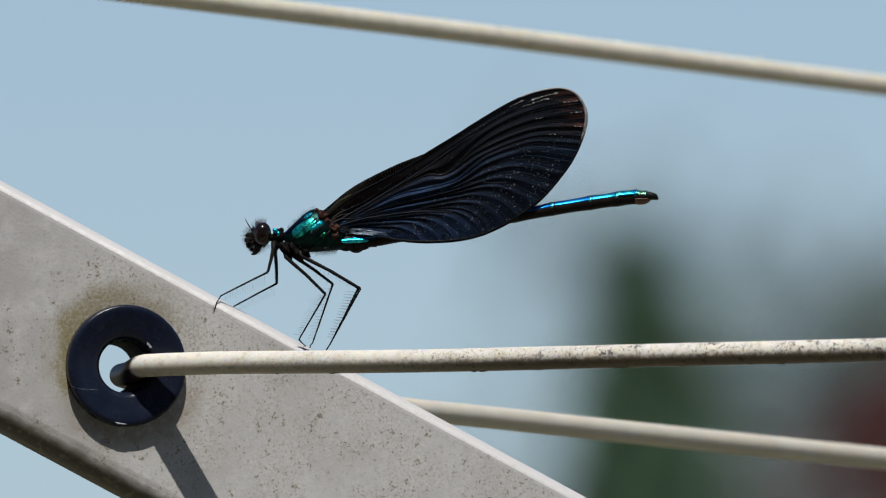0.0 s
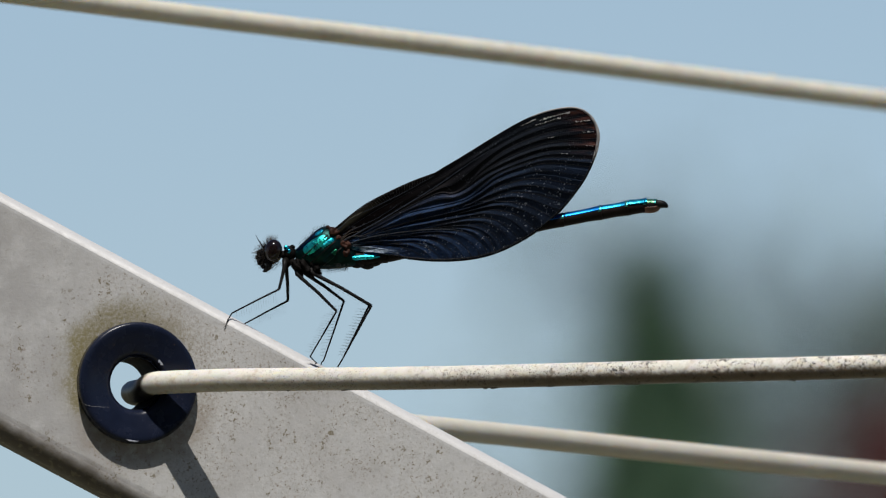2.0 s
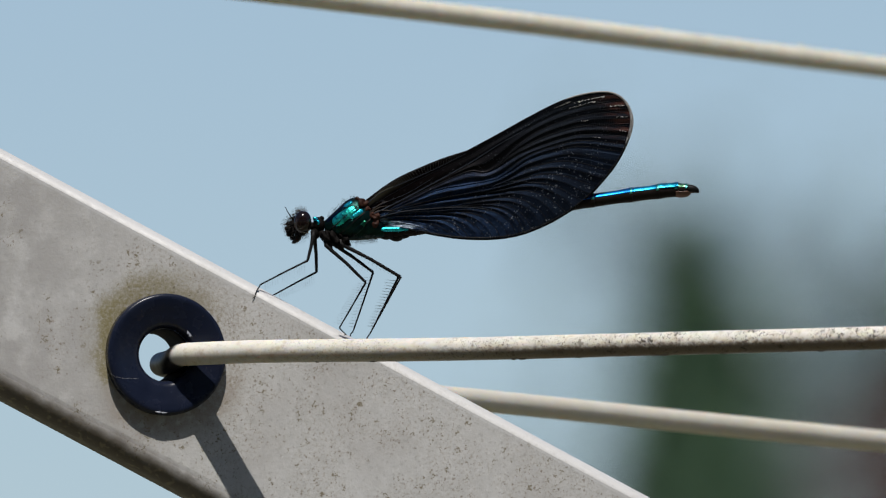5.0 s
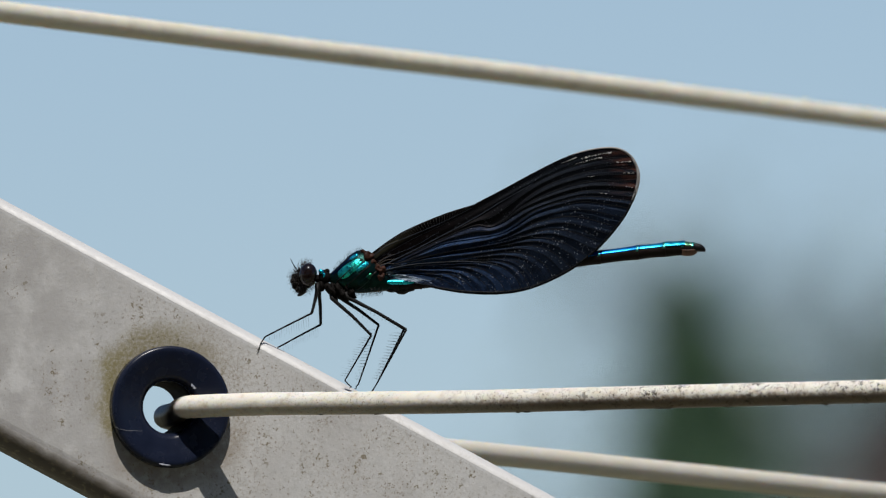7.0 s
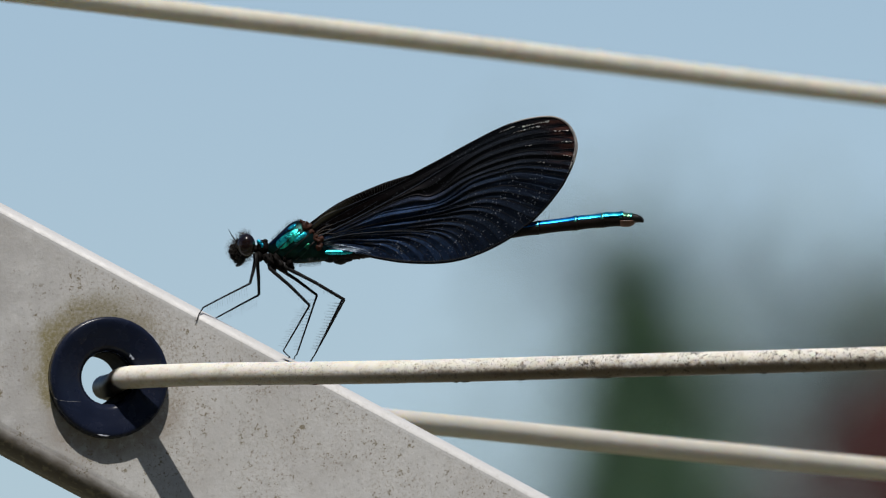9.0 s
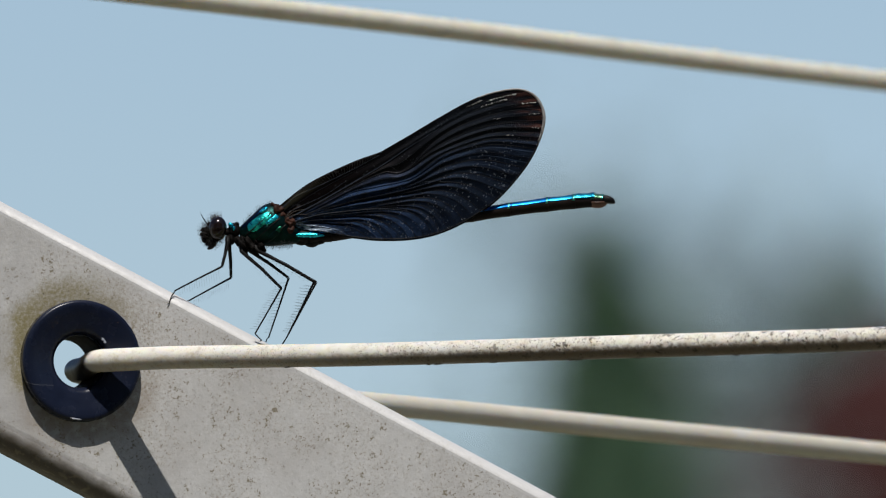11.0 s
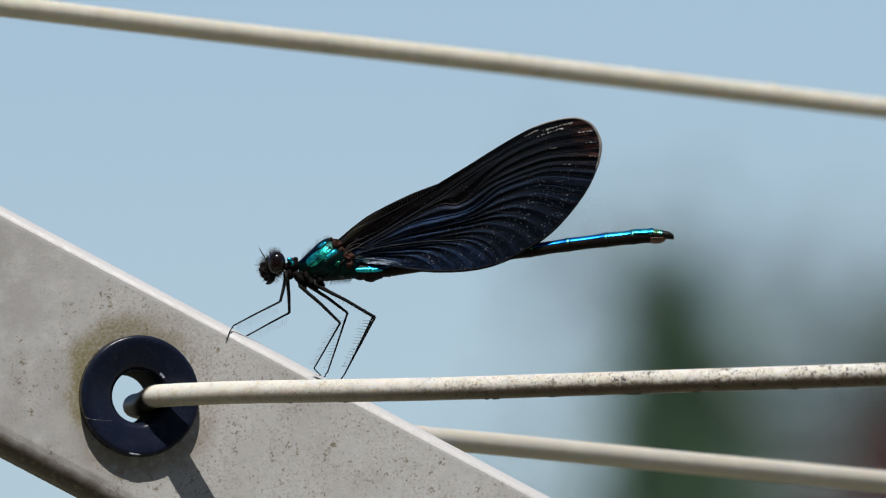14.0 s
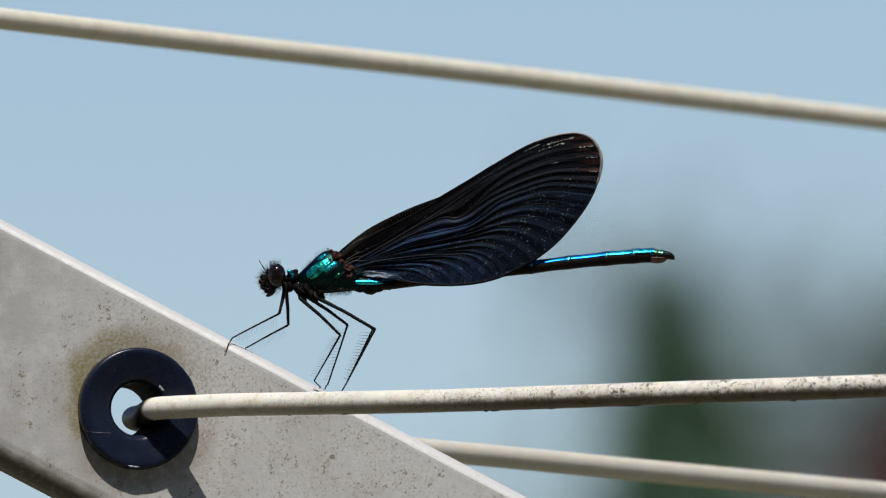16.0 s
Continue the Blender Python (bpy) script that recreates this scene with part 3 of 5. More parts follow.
def blob(bm, c, r, turn=(0, 0, 0), u=16, v=10, rough=0.0):
    """An ellipsoid, with an uneven surface where rough is given."""
    m = Matrix.LocRotScale(Vector(c), Euler([radians(a) for a in turn]), Vector(r))
    made = bmesh.ops.create_uvsphere(bm, u_segments=u, v_segments=v, radius=1.0, matrix=m)["verts"]
    if rough:
        for w in made:
            w.co += (w.co - Vector(c)) * rough * noise.noise(w.co * 2500)


def lathe(bm, profile, seg=64, closed=True):
    """Turn a profile of (radius, height along -y) about the y axis."""
    rings = [[bm.verts.new((r * math.cos(a), h, r * math.sin(a))) for a in (2 * math.pi * k / seg for k in range(seg))] for r, h in profile]
    pairs = list(zip(rings, rings[1:])) + ([(rings[-1], rings[0])] if closed else [])
    for r0, r1 in pairs:
        for k in range(seg):
            bm.faces.new((r0[k], r0[(k + 1) % seg], r1[(k + 1) % seg], r1[k]))


def box(bm, lo, hi):
    m = Matrix.LocRotScale((Vector(lo) + Vector(hi)) / 2, None, Vector(hi) - Vector(lo))
    bmesh.ops.create_cube(bm, size=1.0, matrix=m)


# ---- ground ----
bm = bmesh.new()
bmesh.ops.create_grid(bm, x_segments=40, y_segments=40, size=2500)
ground = tagged(part("ground", bm, GRASS), "dry mown lawn reaching the horizon", "ground", kind="structure")

# ---- the dryer arm with its grommet and lines ----
YAW, FALL = 15.0, 26.8
RING = AIM + Vector((-36.38, 1.38, -13.32)) * MM
ARM_POSE = Matrix.Translation(RING) @ pose(0, 0, 0, 0, 0, YAW)
THICK, TOP, LOW, TAPER = 7.5, 12.33, -12.85, 0.0035


HUB = ARM_POSE @ (Matrix.Rotation(radians(FALL), 4, "Y") @ Vector((0.63, 0.004, 0)))
HOLES = ((0.0, 0.0), (-0.0956, 0.0483))  # along the arm and upwards from the near grommet


def dryer_arm():
    foot = HUB
    dryer = thing("rotary_dryer", Matrix.Translation((foot.x, foot.y, 0)), "rotary clothes dryer with sloping grey metal arm, speckled and grimy", "clothes dryer")
    tilt = Matrix.Rotation(radians(FALL), 4, "Y")
    bm = bmesh.new()
    rings, r, q = [], 1.6, 2.6
    for x in (-260, 640):
        top, section = TOP - TAPER * x, []
        for cy, cz, rad, a0 in ((r, top - r, r, 90), (q, LOW + q, q, 180), (THICK - q, LOW + q, q, 270), (THICK - r, top - r, r, 0)):
            for k in range(9):
                a = radians(a0 + 90 * k / 8)
                section.append((cy + rad * math.cos(a), cz + rad * math.sin(a)))
        rings.append([bm.verts.new(tilt @ (Vector((x, y, z)) * MM)) for y, z in section])
    n = len(section)
    for k in range(n):
        bm.faces.new((rings[0][k], rings[0][(k + 1) % n], rings[1][(k + 1) % n], rings[1][k]))
    bm.faces.new(rings[0]), bm.faces.new(rings[1])
    body = part("arm", bm, GREY_COAT, dryer, "sloping grey coated metal arm with olive grime")
    body.matrix_basis = Matrix.Translation((-foot.x, -foot.y, 0)) @ ARM_POSE
    # the holes for the grommets go through both walls
    bm = bmesh.new()
    for x, z in HOLES:
        tube(bm, [(x, -0.02, z), (x, 0.03, z)], [0.0040, 0.0040], 48)
    cutter = part("cutter", bm, GREY_COAT)
    cutter.matrix_world = ARM_POSE
    mod = body.modifiers.new("hole", "BOOLEAN")
    mod.object, mod.operation, mod.solver = cutter, "DIFFERENCE", "EXACT"
    bpy.context.view_layer.update()
    cut = bpy.data.meshes.new_from_object(body.evaluated_get(bpy.context.evaluated_depsgraph_get()))
    body.modifiers.clear()
    body.data = cut
    bpy.data.objects.remove(cutter)
    for f in cut.polygons:
        f.use_smooth = abs(f.normal.y) < 0.98 and abs((tilt.inverted().to_3x3() @ f.normal).x) < 0.9
    for k in (1, 2, 3):
        other = new("arm", cut)
        other.parent = dryer
        other.matrix_basis = Matrix.Rotation(radians(90 * k), 4, "Z") @ body.matrix_basis
        tagged(other, "sloping grey coated metal arm with olive grime")
    bm = bmesh.new()
    tube(bm, [(0, 0, 0), (0, 0, foot.z + 0.06)], [0.021, 0.021], 24)
    part("pole", bm, POLE, dryer)
    bm = bmesh.new()
    tube(bm, [(0, 0, foot.z - 0.05), (0, 0, foot.z - 0.04), (0, 0, foot.z + 0.04), (0, 0, foot.z + 0.05)], [0.03, 0.034, 0.034, 0.03], 24)
    part("hub", bm, NAVY, dryer)
    return dryer


def grommet():
    """A flanged plastic bush: a wide washer in front, a collar through the arm, a washer behind."""
    g = thing("grommet", ARM_POSE, "navy blue glossy plastic grommet in the dryer arm", "grommet", "grommets of the dryer arms")
    # the face is dished: it falls from a rounded rim towards the hole and turns into it
    lip = [(4.02 - 1.0 * math.sin(radians(a)), 0.15 - 1.0 * math.cos(radians(a))) for a in range(15, 91, 15)]
    front = [(6.98, -0.02), (6.98, -1.02), (6.93, -1.28), (6.78, -1.44), (6.55, -1.50), (6.25, -1.47), (5.4, -1.24), (4.6, -0.99)] + lip + [(3.0, 0.4), (3.9, 0.4), (3.9, -0.02)]
    bm = bmesh.new()
    lathe(bm, [(r * MM, h * MM) for r, h in front], 96)
    part("front_flange", bm, NAVY, g)
    collar = [(2.99, 0.42), (2.96, 0.8), (2.86, 7.5), (3.9, 7.5), (3.9, 0.42)]
    bm = bmesh.new()
    lathe(bm, [(r * MM, h * MM) for r, h in collar], 64)
    part("collar", bm, MATT_BLACK, g, "matt black inner collar")
    back = [(6.8, 7.52), (6.8, 7.9), (6.5, 8.1), (3.2, 8.1), (2.95, 7.9), (2.9, 7.52)]
    bm = bmesh.new()
    lathe(bm, [(r * MM, h * MM) for r, h in back], 64)
    part("back_flange", bm, NAVY, g)
    for a0, a1, rad, wide, y in ((-103, -91, 6.72, 0.24, -1.46), (33, 49, 3.72, 0.56, -0.74), (30, 52, 6.90, 0.10, -1.34)):
        bm = bmesh.new()
        rows = []
        for k in range(13):
            a = radians(a0 + (a1 - a0) * k / 12)
            w = wide * math.sin(math.pi * (k + 0.5) / 13) ** 0.5 * (0.8 + 0.3 * math.sin(5.0 * k))
            rows.append([bm.verts.new(Vector(((rad + d * w) * math.cos(a), y - 0.06 * (1 - abs(d)) + 0.05 * abs(d), (rad + d * w) * math.sin(a))) * MM) for d in (-0.5, 0, 0.5)])
        for r0, r1 in zip(rows, rows[1:]):
            for k in (0, 1):
                bm.faces.new((r0[k], r0[k + 1], r1[k + 1], r1[k]))
        part("worn_chip", bm, WORN, g, "pale worn chip on the rim")
    return g


def clothesline(name, pts, n, label, thick=1.32, mat=None):
    bm = bmesh.new()
    path = smooth_path([Vector(p) * MM for p in pts], n)
    rng = random.Random(4)
    tube(bm, path, [thick * MM * (1 + rng.uniform(-0.006, 0.006)) for _ in path], 24)
    far = path[0]
    uv = bm.loops.layers.uv.new("UVMap")
    bm.verts.index_update()
    for f in bm.faces:
        if len(f.verts) == 4:
            ks = [v.index % 24 for v in f.verts]
            for lp, k in zip(f.loops, ks):
                lp[uv].uv = ((lp.vert.co - far).length, (k + 24 * (k == 0 and 23 in ks)) / 24)
    ob = part(name, bm, mat or CORD)
    ob.location = RING
    return tagged(ob, label, "clothesline", "lines of the dryer")


dryer_arm()
bush = grommet()
axle = Matrix.Translation((HUB.x, HUB.y, 0))
for quarter in range(4):
    for x, z in HOLES:
        if quarter or x:
            copy_thing(bush, axle @ Matrix.Rotation(radians(90 * quarter), 4, "Z") @ axle.inverted() @ ARM_POSE @ Matrix.Translation((x, 0, z)))
bm = bmesh.new()
tube(bm, smooth_path([Vector(p) * MM for p in ((-6.7, -1.5, -2.35), (-6.2, -1.52, -2.65), (-5.2, -1.55, -2.8), (-4.3, -1.53, -2.82), (-3.5, -1.5, -2.85))], 5), [0.012 * MM] * 21, 5)
fibre = part("lint_fibre", bm, LINT)
fibre.matrix_world = ARM_POSE
tagged(fibre, "fine pale lint fibre stuck to the grommet", "fibre")
FRONT_SIDE = [(688, -397.2, 0.6), (500, -289, 1.2), (300, -173, 0.0), (200, -115.4, -0.6), (140, -80.8, -0.9), (110, -63.5, -0.98), (86.2, -49.7, -0.96), (62.9, -36.3, -0.77),
              (36.4, -21.0, -0.55), (20, -11.55, -0.2), (11.64, -6.72, 0.0), (6.5, -3.75, 0.02), (3.9, -2.25, 0.0)]
THROUGH = [(2.2, -1.15, -0.04), (1.45, 0.0, -0.2), (0.9, 1.5, -0.5), (0.45, 3.2, -0.62), (-0.1, 5.8, -0.6), (-0.45, 7.5, -0.6), (-0.4, 9.0, -0.65), (0.7, 11.9, -0.75)]
BACK_SIDE = [(4, 18.5, -0.75), (12, 34, -0.95), (24, 54.8, -1.08), (34.8, 73.6, -1.14), (44.1, 89.7, -1.2), (64.35, 124.8, -1.42), (89.8, 168.9, -1.62), (130, 238.6, -2.1), (200, 359.8, -2.8),
             (300, 533, -2.6), (396, 686, -0.8)]
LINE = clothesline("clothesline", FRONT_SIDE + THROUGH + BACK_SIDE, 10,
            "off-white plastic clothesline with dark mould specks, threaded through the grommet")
OUTER = Vector((-92.34, -24.74, 48.3))
UPPER = [(0.866 * d - 92.34, -0.5 * d - 24.74, 48.4 + 1.2 * math.sin(math.pi * d / 930)) for d in (928, 700, 450, 250, 120, 50, 15, 4)]
UPPER += [tuple(OUTER + Vector(p)) for p in THROUGH[:4]] + [(-91.9, -18.8, 49.2), (-88.8, -16.6, 50.1)]
UPPER += [(-84.5, -11.1, 51.9), (-78.9, -1.4, 52.6), (-50, 48.7, 52.65), (-20, 100.6, 52.44), (10.3, 153, 52.28), (36.4, 198.2, 52.29), (65.5, 248.7, 52.11), (92, 294.6, 51.98), (140, 377.7, 52.05),
          (200, 481.6, 52.3), (300, 654, 51.2), (371, 777, 48.6)]
RINGED = clothesline("clothesline", UPPER, 8, "off-white plastic clothesline stretched above, slightly soiled", 1.29, CORD_CLEAN)

lump_rng = random.Random(31)
for along in (17.5, 24.0, 39.9, 41.0, 47.3, 56.2, 57.0, 63.5, 71.0, 74.5, 79.0):
    y, z = (float(np.interp(along, [p[0] for p in FRONT_SIDE[::-1]], [p[k] for p in FRONT_SIDE[::-1]])) for k in (1, 2))
    bm = bmesh.new()
    blob(bm, (0, 0, 0), Vector((lump_rng.uniform(0.25, 0.7), 0.22, lump_rng.uniform(0.07, 0.16))) * MM, (0, lump_rng.uniform(-8, 8), -30), u=10, v=6, rough=0.3)
    lump = part("dirt_lump", bm, DIRT, LINE, "dark crust of dirt under the line")
    lump.location = Vector((along, y - 0.25, z - 1.30)) * MM
for along in (-6.0, 14.0, 21.0, 33.0, 47.0, 58.0, 76.0):
    y = float(np.interp(along, [p[0] for p in UPPER[14:]], [p[1] for p in UPPER[14:]]))
    bm = bmesh.new()
    blob(bm, (0, 0, 0), Vector((lump_rng.uniform(0.3, 0.6), 0.3, lump_rng.uniform(0.08, 0.14))) * MM, (0, lump_rng.uniform(-6, 6), 60), u=10, v=6, rough=0.3)
    lump = part("dirt_lump", bm, CORD_CLEAN, RINGED, "small pale crust on the line")
    lump.location = Vector((along, y, 53.5)) * MM

# ---- the damselfly ----
FLY_POSE = Matrix.Translation(AIM + Vector((-15.46, 6.0, 2.38)) * MM)
# thorax stations: along, middle height, half height, half width
THORAX = [(-2.7, -0.85, 0.75, 0.7), (-2.3, -0.78, 1.05, 0.95), (-1.6, -0.58, 1.5, 1.3), (-0.65, -0.22, 2.05, 1.6), (0.32, 0.05, 2.42, 1.75), (1.3, 0.08, 2.42, 1.75),
          (2.27, -0.2, 2.05, 1.6), (3.2, -0.72, 1.45, 1.3), (4.0, -1.05, 1.05, 1.05), (4.3, -1.1, 0.8, 0.8)]
# abdomen joints: along, height, radius
ABDOMEN = [(3.5, -1.15, 0.95), (5.2, -1.22, 1.02), (7.8, -0.98, 0.82), (13.0, -0.11, 0.78), (18.5, 0.84, 0.79), (24.0, 1.83, 0.82), (28.15, 2.60, 0.83), (32.5, 3.30, 0.88),
           (35.56, 3.73, 0.90), (37.7, 3.94, 0.86), (38.85, 3.98, 0.72)]
LEGS = [((-3.94, -0.7, -1.99), (-4.58, -1.3, -4.74), (-9.95, -1.4, -7.47), (-10.65, -1.95, -8.99)),
        ((-3.76, 0.7, -2.03), (-3.57, 1.6, -5.87), (-8.29, 1.8, -8.38), (-8.74, 2.0, -8.75)),
        ((-2.5, -0.9, -3.0), (2.01, -1.2, -7.26), (-1.03, 0.6, -12.34), (-0.26, 0.95, -13.1)),
        ((-1.75, 0.9, -2.7), (2.84, 2.4, -5.88), (0.5, 3.6, -12.62), (0.24, 3.8, -13.1)),
        ((-0.9, -0.9, -2.78), (6.02, -0.8, -6.59), (2.59, 1.0, -12.77), (1.81, 1.5, -14.3)),
        ((-0.78, 0.9, -2.67), (5.75, 2.2, -6.35), (2.64, 3.4, -12.5), (1.93, 3.6, -14.1))]


def thorax_at(x):
    return [float(np.interp(x, [s[0] for s in THORAX], [s[k] for s in THORAX])) for k in (1, 2, 3)]


def hairs(bm, rng, n, where, length, radius=0.012, droop=0.0):
    """n thin tapered hairs; where(rng) gives root and direction in millimetres."""
    for _ in range(n):
        p, d = where(rng)
        p, d = Vector(p), Vector(d).normalized()
        bend = Vector((rng.uniform(-0.3, 0.3), rng.uniform(-0.3, 0.3), rng.uniform(-0.3, 0.3) - droop))
        ln = length * rng.uniform(0.55, 1.1)
        tube(bm, [p * MM, (p + d * ln * 0.55) * MM, (p + (d + bend * 0.5) * ln) * MM], [radius * MM, radius * 0.7 * MM, radius * 0.25 * MM], 3)


def loft(bm, stations, seg=24):
    rings = []
    for x, zc, hh, hw in stations:
        rings.append([bm.verts.new((x * MM, hw * math.cos(a) * MM, (zc + hh * math.sin(a)) * MM)) for a in (2 * math.pi * k / seg for k in range(seg))])
    for r0, r1 in zip(rings, rings[1:]):
        for k in range(seg):
            bm.faces.new((r0[k], r0[(k + 1) % seg], r1[(k + 1) % seg], r1[k]))
    bm.faces.new(rings[0]), bm.faces.new(rings[-1])


def dense(stations, n):
    path = smooth_path([Vector(s[:3]) for s in stations], n)
    last = smooth_path([Vector((s[3], 0, 0)) for s in stations], n)
    return [(p.x, p.y, p.z, q.x) for p, q in zip(path, last)]


def plate(fly, name, mat, side, cx, cz, length, width, angle, lift=0.10, taper=0.0):
    """A domed plate of the thorax that lies on its flank, length along angle degrees."""
    bm = bmesh.new()
    ca, sa = math.cos(radians(angle)), math.sin(radians(angle))
    nu, nv = 18, 8
    grid = []
    for i in range(nu + 1):
        row = []
        for j in range(nv + 1):
            u, v = 2 * i / nu - 1, 2 * j / nv - 1
            w = width / 2 * (1 - taper * u) * math.sqrt(max(0.0, 1 - abs(u) ** 3.5))
            x, z = cx + u * length / 2 * ca - v * w * sa, cz + u * length / 2 * sa + v * w * ca
            zc, hh, hw = thorax_at(x)
            k = max(-0.985, min(0.985, (z - zc) / hh))
            up = lift * (1 - v ** 4) * (1 - u ** 6) - 0.05
            y = (hw * math.sqrt(1 - k * k) + up)
            row.append(bm.verts.new((x * MM, side * y * MM, (z + up * k * 0.7) * MM)))
        grid.append(row)
    for i in range(nu):
        for j in range(nv):
            bm.faces.new((grid[i][j], grid[i + 1][j], grid[i + 1][j + 1], grid[i][j + 1]))
    bmesh.ops.remove_doubles(bm, verts=bm.verts, dist=1e-7)
    return part(name, bm, mat, fly)


def leg(fly, joints, near):
    a, b, c, d = [Vector(j) for j in joints]
    rng = random.Random(int(b.x * 100))
    bm = bmesh.new()
    side = -1 if near else 1
    mid = a.lerp(b, 0.5) + Vector((0.05, side * 0.1, 0.08))
    tube(bm, [(a + Vector((0, -side * 0.3, 0.7))) * MM, a * MM, (a.lerp(b, 0.12)) * MM, mid * MM, b.lerp(a, 0.04) * MM, b * MM],
         [0.32 * MM, 0.27 * MM, 0.225 * MM, 0.195 * MM, 0.16 * MM, 0.15 * MM], 10)
    thigh = part("leg", bm, BLACK, fly)
    bm = bmesh.new()
    path = [b, b.lerp(c, 0.06), b.lerp(c, 0.5) + Vector((0.03, 0, 0.04)), c]
    tube(bm, [p * MM for p in path], [0.145 * MM, 0.12 * MM, 0.10 * MM, 0.085 * MM], 8)
    part("tibia", bm, BLACK, thigh)
    bm = bmesh.new()
    out = (b - a).normalized()
    along = (c - b).normalized()
    back = (Vector((0, 1, 0)).cross(along)).normalized()
    if (back.z if along.x < -0.6 else back.x) > 0:
        back = -back
    for k in range(17):
        t = 0.08 + 0.88 * k / 17
        for s in (-1, 1):
            p = b.lerp(c, t)
            q = p + (back * 0.85 + along * 0.35 + Vector((0, 0.55 * s, 0))).normalized() * rng.uniform(1.1, 1.6) * (1.05 - 0.4 * t)
            tube(bm, [p * MM, p.lerp(q, 0.5) * MM, q * MM], [0.010 * MM, 0.008 * MM, 0.004 * MM], 3)
    for k in range(10):
        t = 0.3 + 0.65 * k / 10
        p = a.lerp(b, t)
        q = p + Vector((-0.25, side * 0.3, -0.55)) * rng.uniform(0.6, 1.0)
        tube(bm, [p * MM, q * MM], [0.012 * MM, 0.004 * MM], 3)
    part("bristle_fringe", bm, HAIR, thigh)
    bm = bmesh.new()
    bend = c.lerp(d, 0.55) + Vector((-0.10, 0, 0.05))
    tube(bm, [c * MM, bend * MM, d * MM], [0.085 * MM, 0.07 * MM, 0.06 * MM], 8)
    for s in (-1, 1):
        tube(bm, [d * MM, (d + Vector((-0.18, s * 0.16, -0.02))) * MM, (d + Vector((-0.26, s * 0.2, -0.2))) * MM], [0.05 * MM, 0.035 * MM, 0.012 * MM], 5)
    part("tarsus", bm, BLACK, thigh)
    return thigh


LEAD = [(-0.7, -0.65), (1.75, 1.42), (3.8, 2.78), (7.7, 4.72), (10.85, 5.95), (11.1, 6.1), (14.2, 8.0), (17.5, 10.1), (20.75, 12.0), (23.4, 13.1), (26.3, 13.62)]
MARGIN = [(26.3, 13.62), (28.15, 13.1), (29.2, 11.65), (29.45, 10.0), (28.8, 7.4), (27.2, 4.45), (24.0, 0.72), (19.8, -2.1), (15.5, -3.6), (10.0, -3.92), (4.5, -3.25)]
TRAIL = [(0.2, -2.7), (2.3, -3.05), (4.5, -3.25)]
# the stems of the vein fan, from the leading edge backwards; each ends on the outer margin
FORE_FAN = [[(0.3, -2.0), (4.5, 0.4), (10.8, 4.3), (14.2, 6.7), (17.4, 8.8), (20.6, 10.6), (23.8, 11.8), (26.4, 12.4), (28.4, 12.6)],
            [(0.3, -2.2), (4.5, 0.2), (10.8, 3.5), (12.9, 3.6), (14.5, 4.3), (16.7, 5.8), (19.3, 7.0), (21.9, 8.0), (24.5, 8.6), (29.2, 8.6)],
            [(0.3, -2.2), (3.8, -0.8), (7.7, 1.3), (10.9, 2.1), (14.2, 2.9), (16.1, 4.0), (18.0, 5.4), (20.6, 6.4), (23.8, 7.2), (28.6, 6.8)],
            [(0.3, -2.3), (3.8, -0.9), (7.7, 0.3), (10.9, 1.15), (14.5, 2.1), (17.4, 3.1), (20.0, 3.8), (22.5, 3.6), (24.5, 3.0), (26.0, 2.6)]]
HIND_FAN = [[(0.4, -2.3), (3.8, -1.1), (7.7, 0.2), (10.9, 0.8), (14.2, 1.3), (17.4, 1.8), (20.0, 1.3), (21.6, 0.3), (22.5, -0.5)],
            [(0.5, -2.4), (3.8, -1.3), (7.7, -0.7), (10.9, -0.25), (14.2, 0.1), (16.4, -0.2), (18.0, -1.3), (18.7, -2.6)],
            [(0.6, -2.4), (3.8, -1.4), (7.7, -0.8), (10.9, -0.5), (13.5, -0.6), (15.1, -1.1), (16.4, -2.2), (16.9, -3.2)],
            [(0.6, -2.5), (3.8, -1.7), (7.1, -1.5), (9.6, -1.5), (11.6, -2.1), (12.9, -3.0), (13.4, -3.8)],
            [(0.6, -2.6), (3.8, -2.2), (6.1, -2.4), (8.0, -2.8), (9.3, -3.5), (9.8, -3.9)]]
N_T, SUB = 84, 8


def evenly(path, n):
    """n points at even steps along a path."""
    seg = [0.0]
    for p, q in zip(path, path[1:]):
        seg.append(seg[-1] + (q - p).length)
    at = np.linspace(0, seg[-1], n)
    xs, zs = np.interp(at, seg, [p.x for p in path]), np.interp(at, seg, [p.z for p in path])
    return [Vector((float(x), 0, float(z))) for x, z in zip(xs, zs)]


def curve(pts):
    return smooth_path([Vector((x, 0, z)) for x, z in pts], 16)


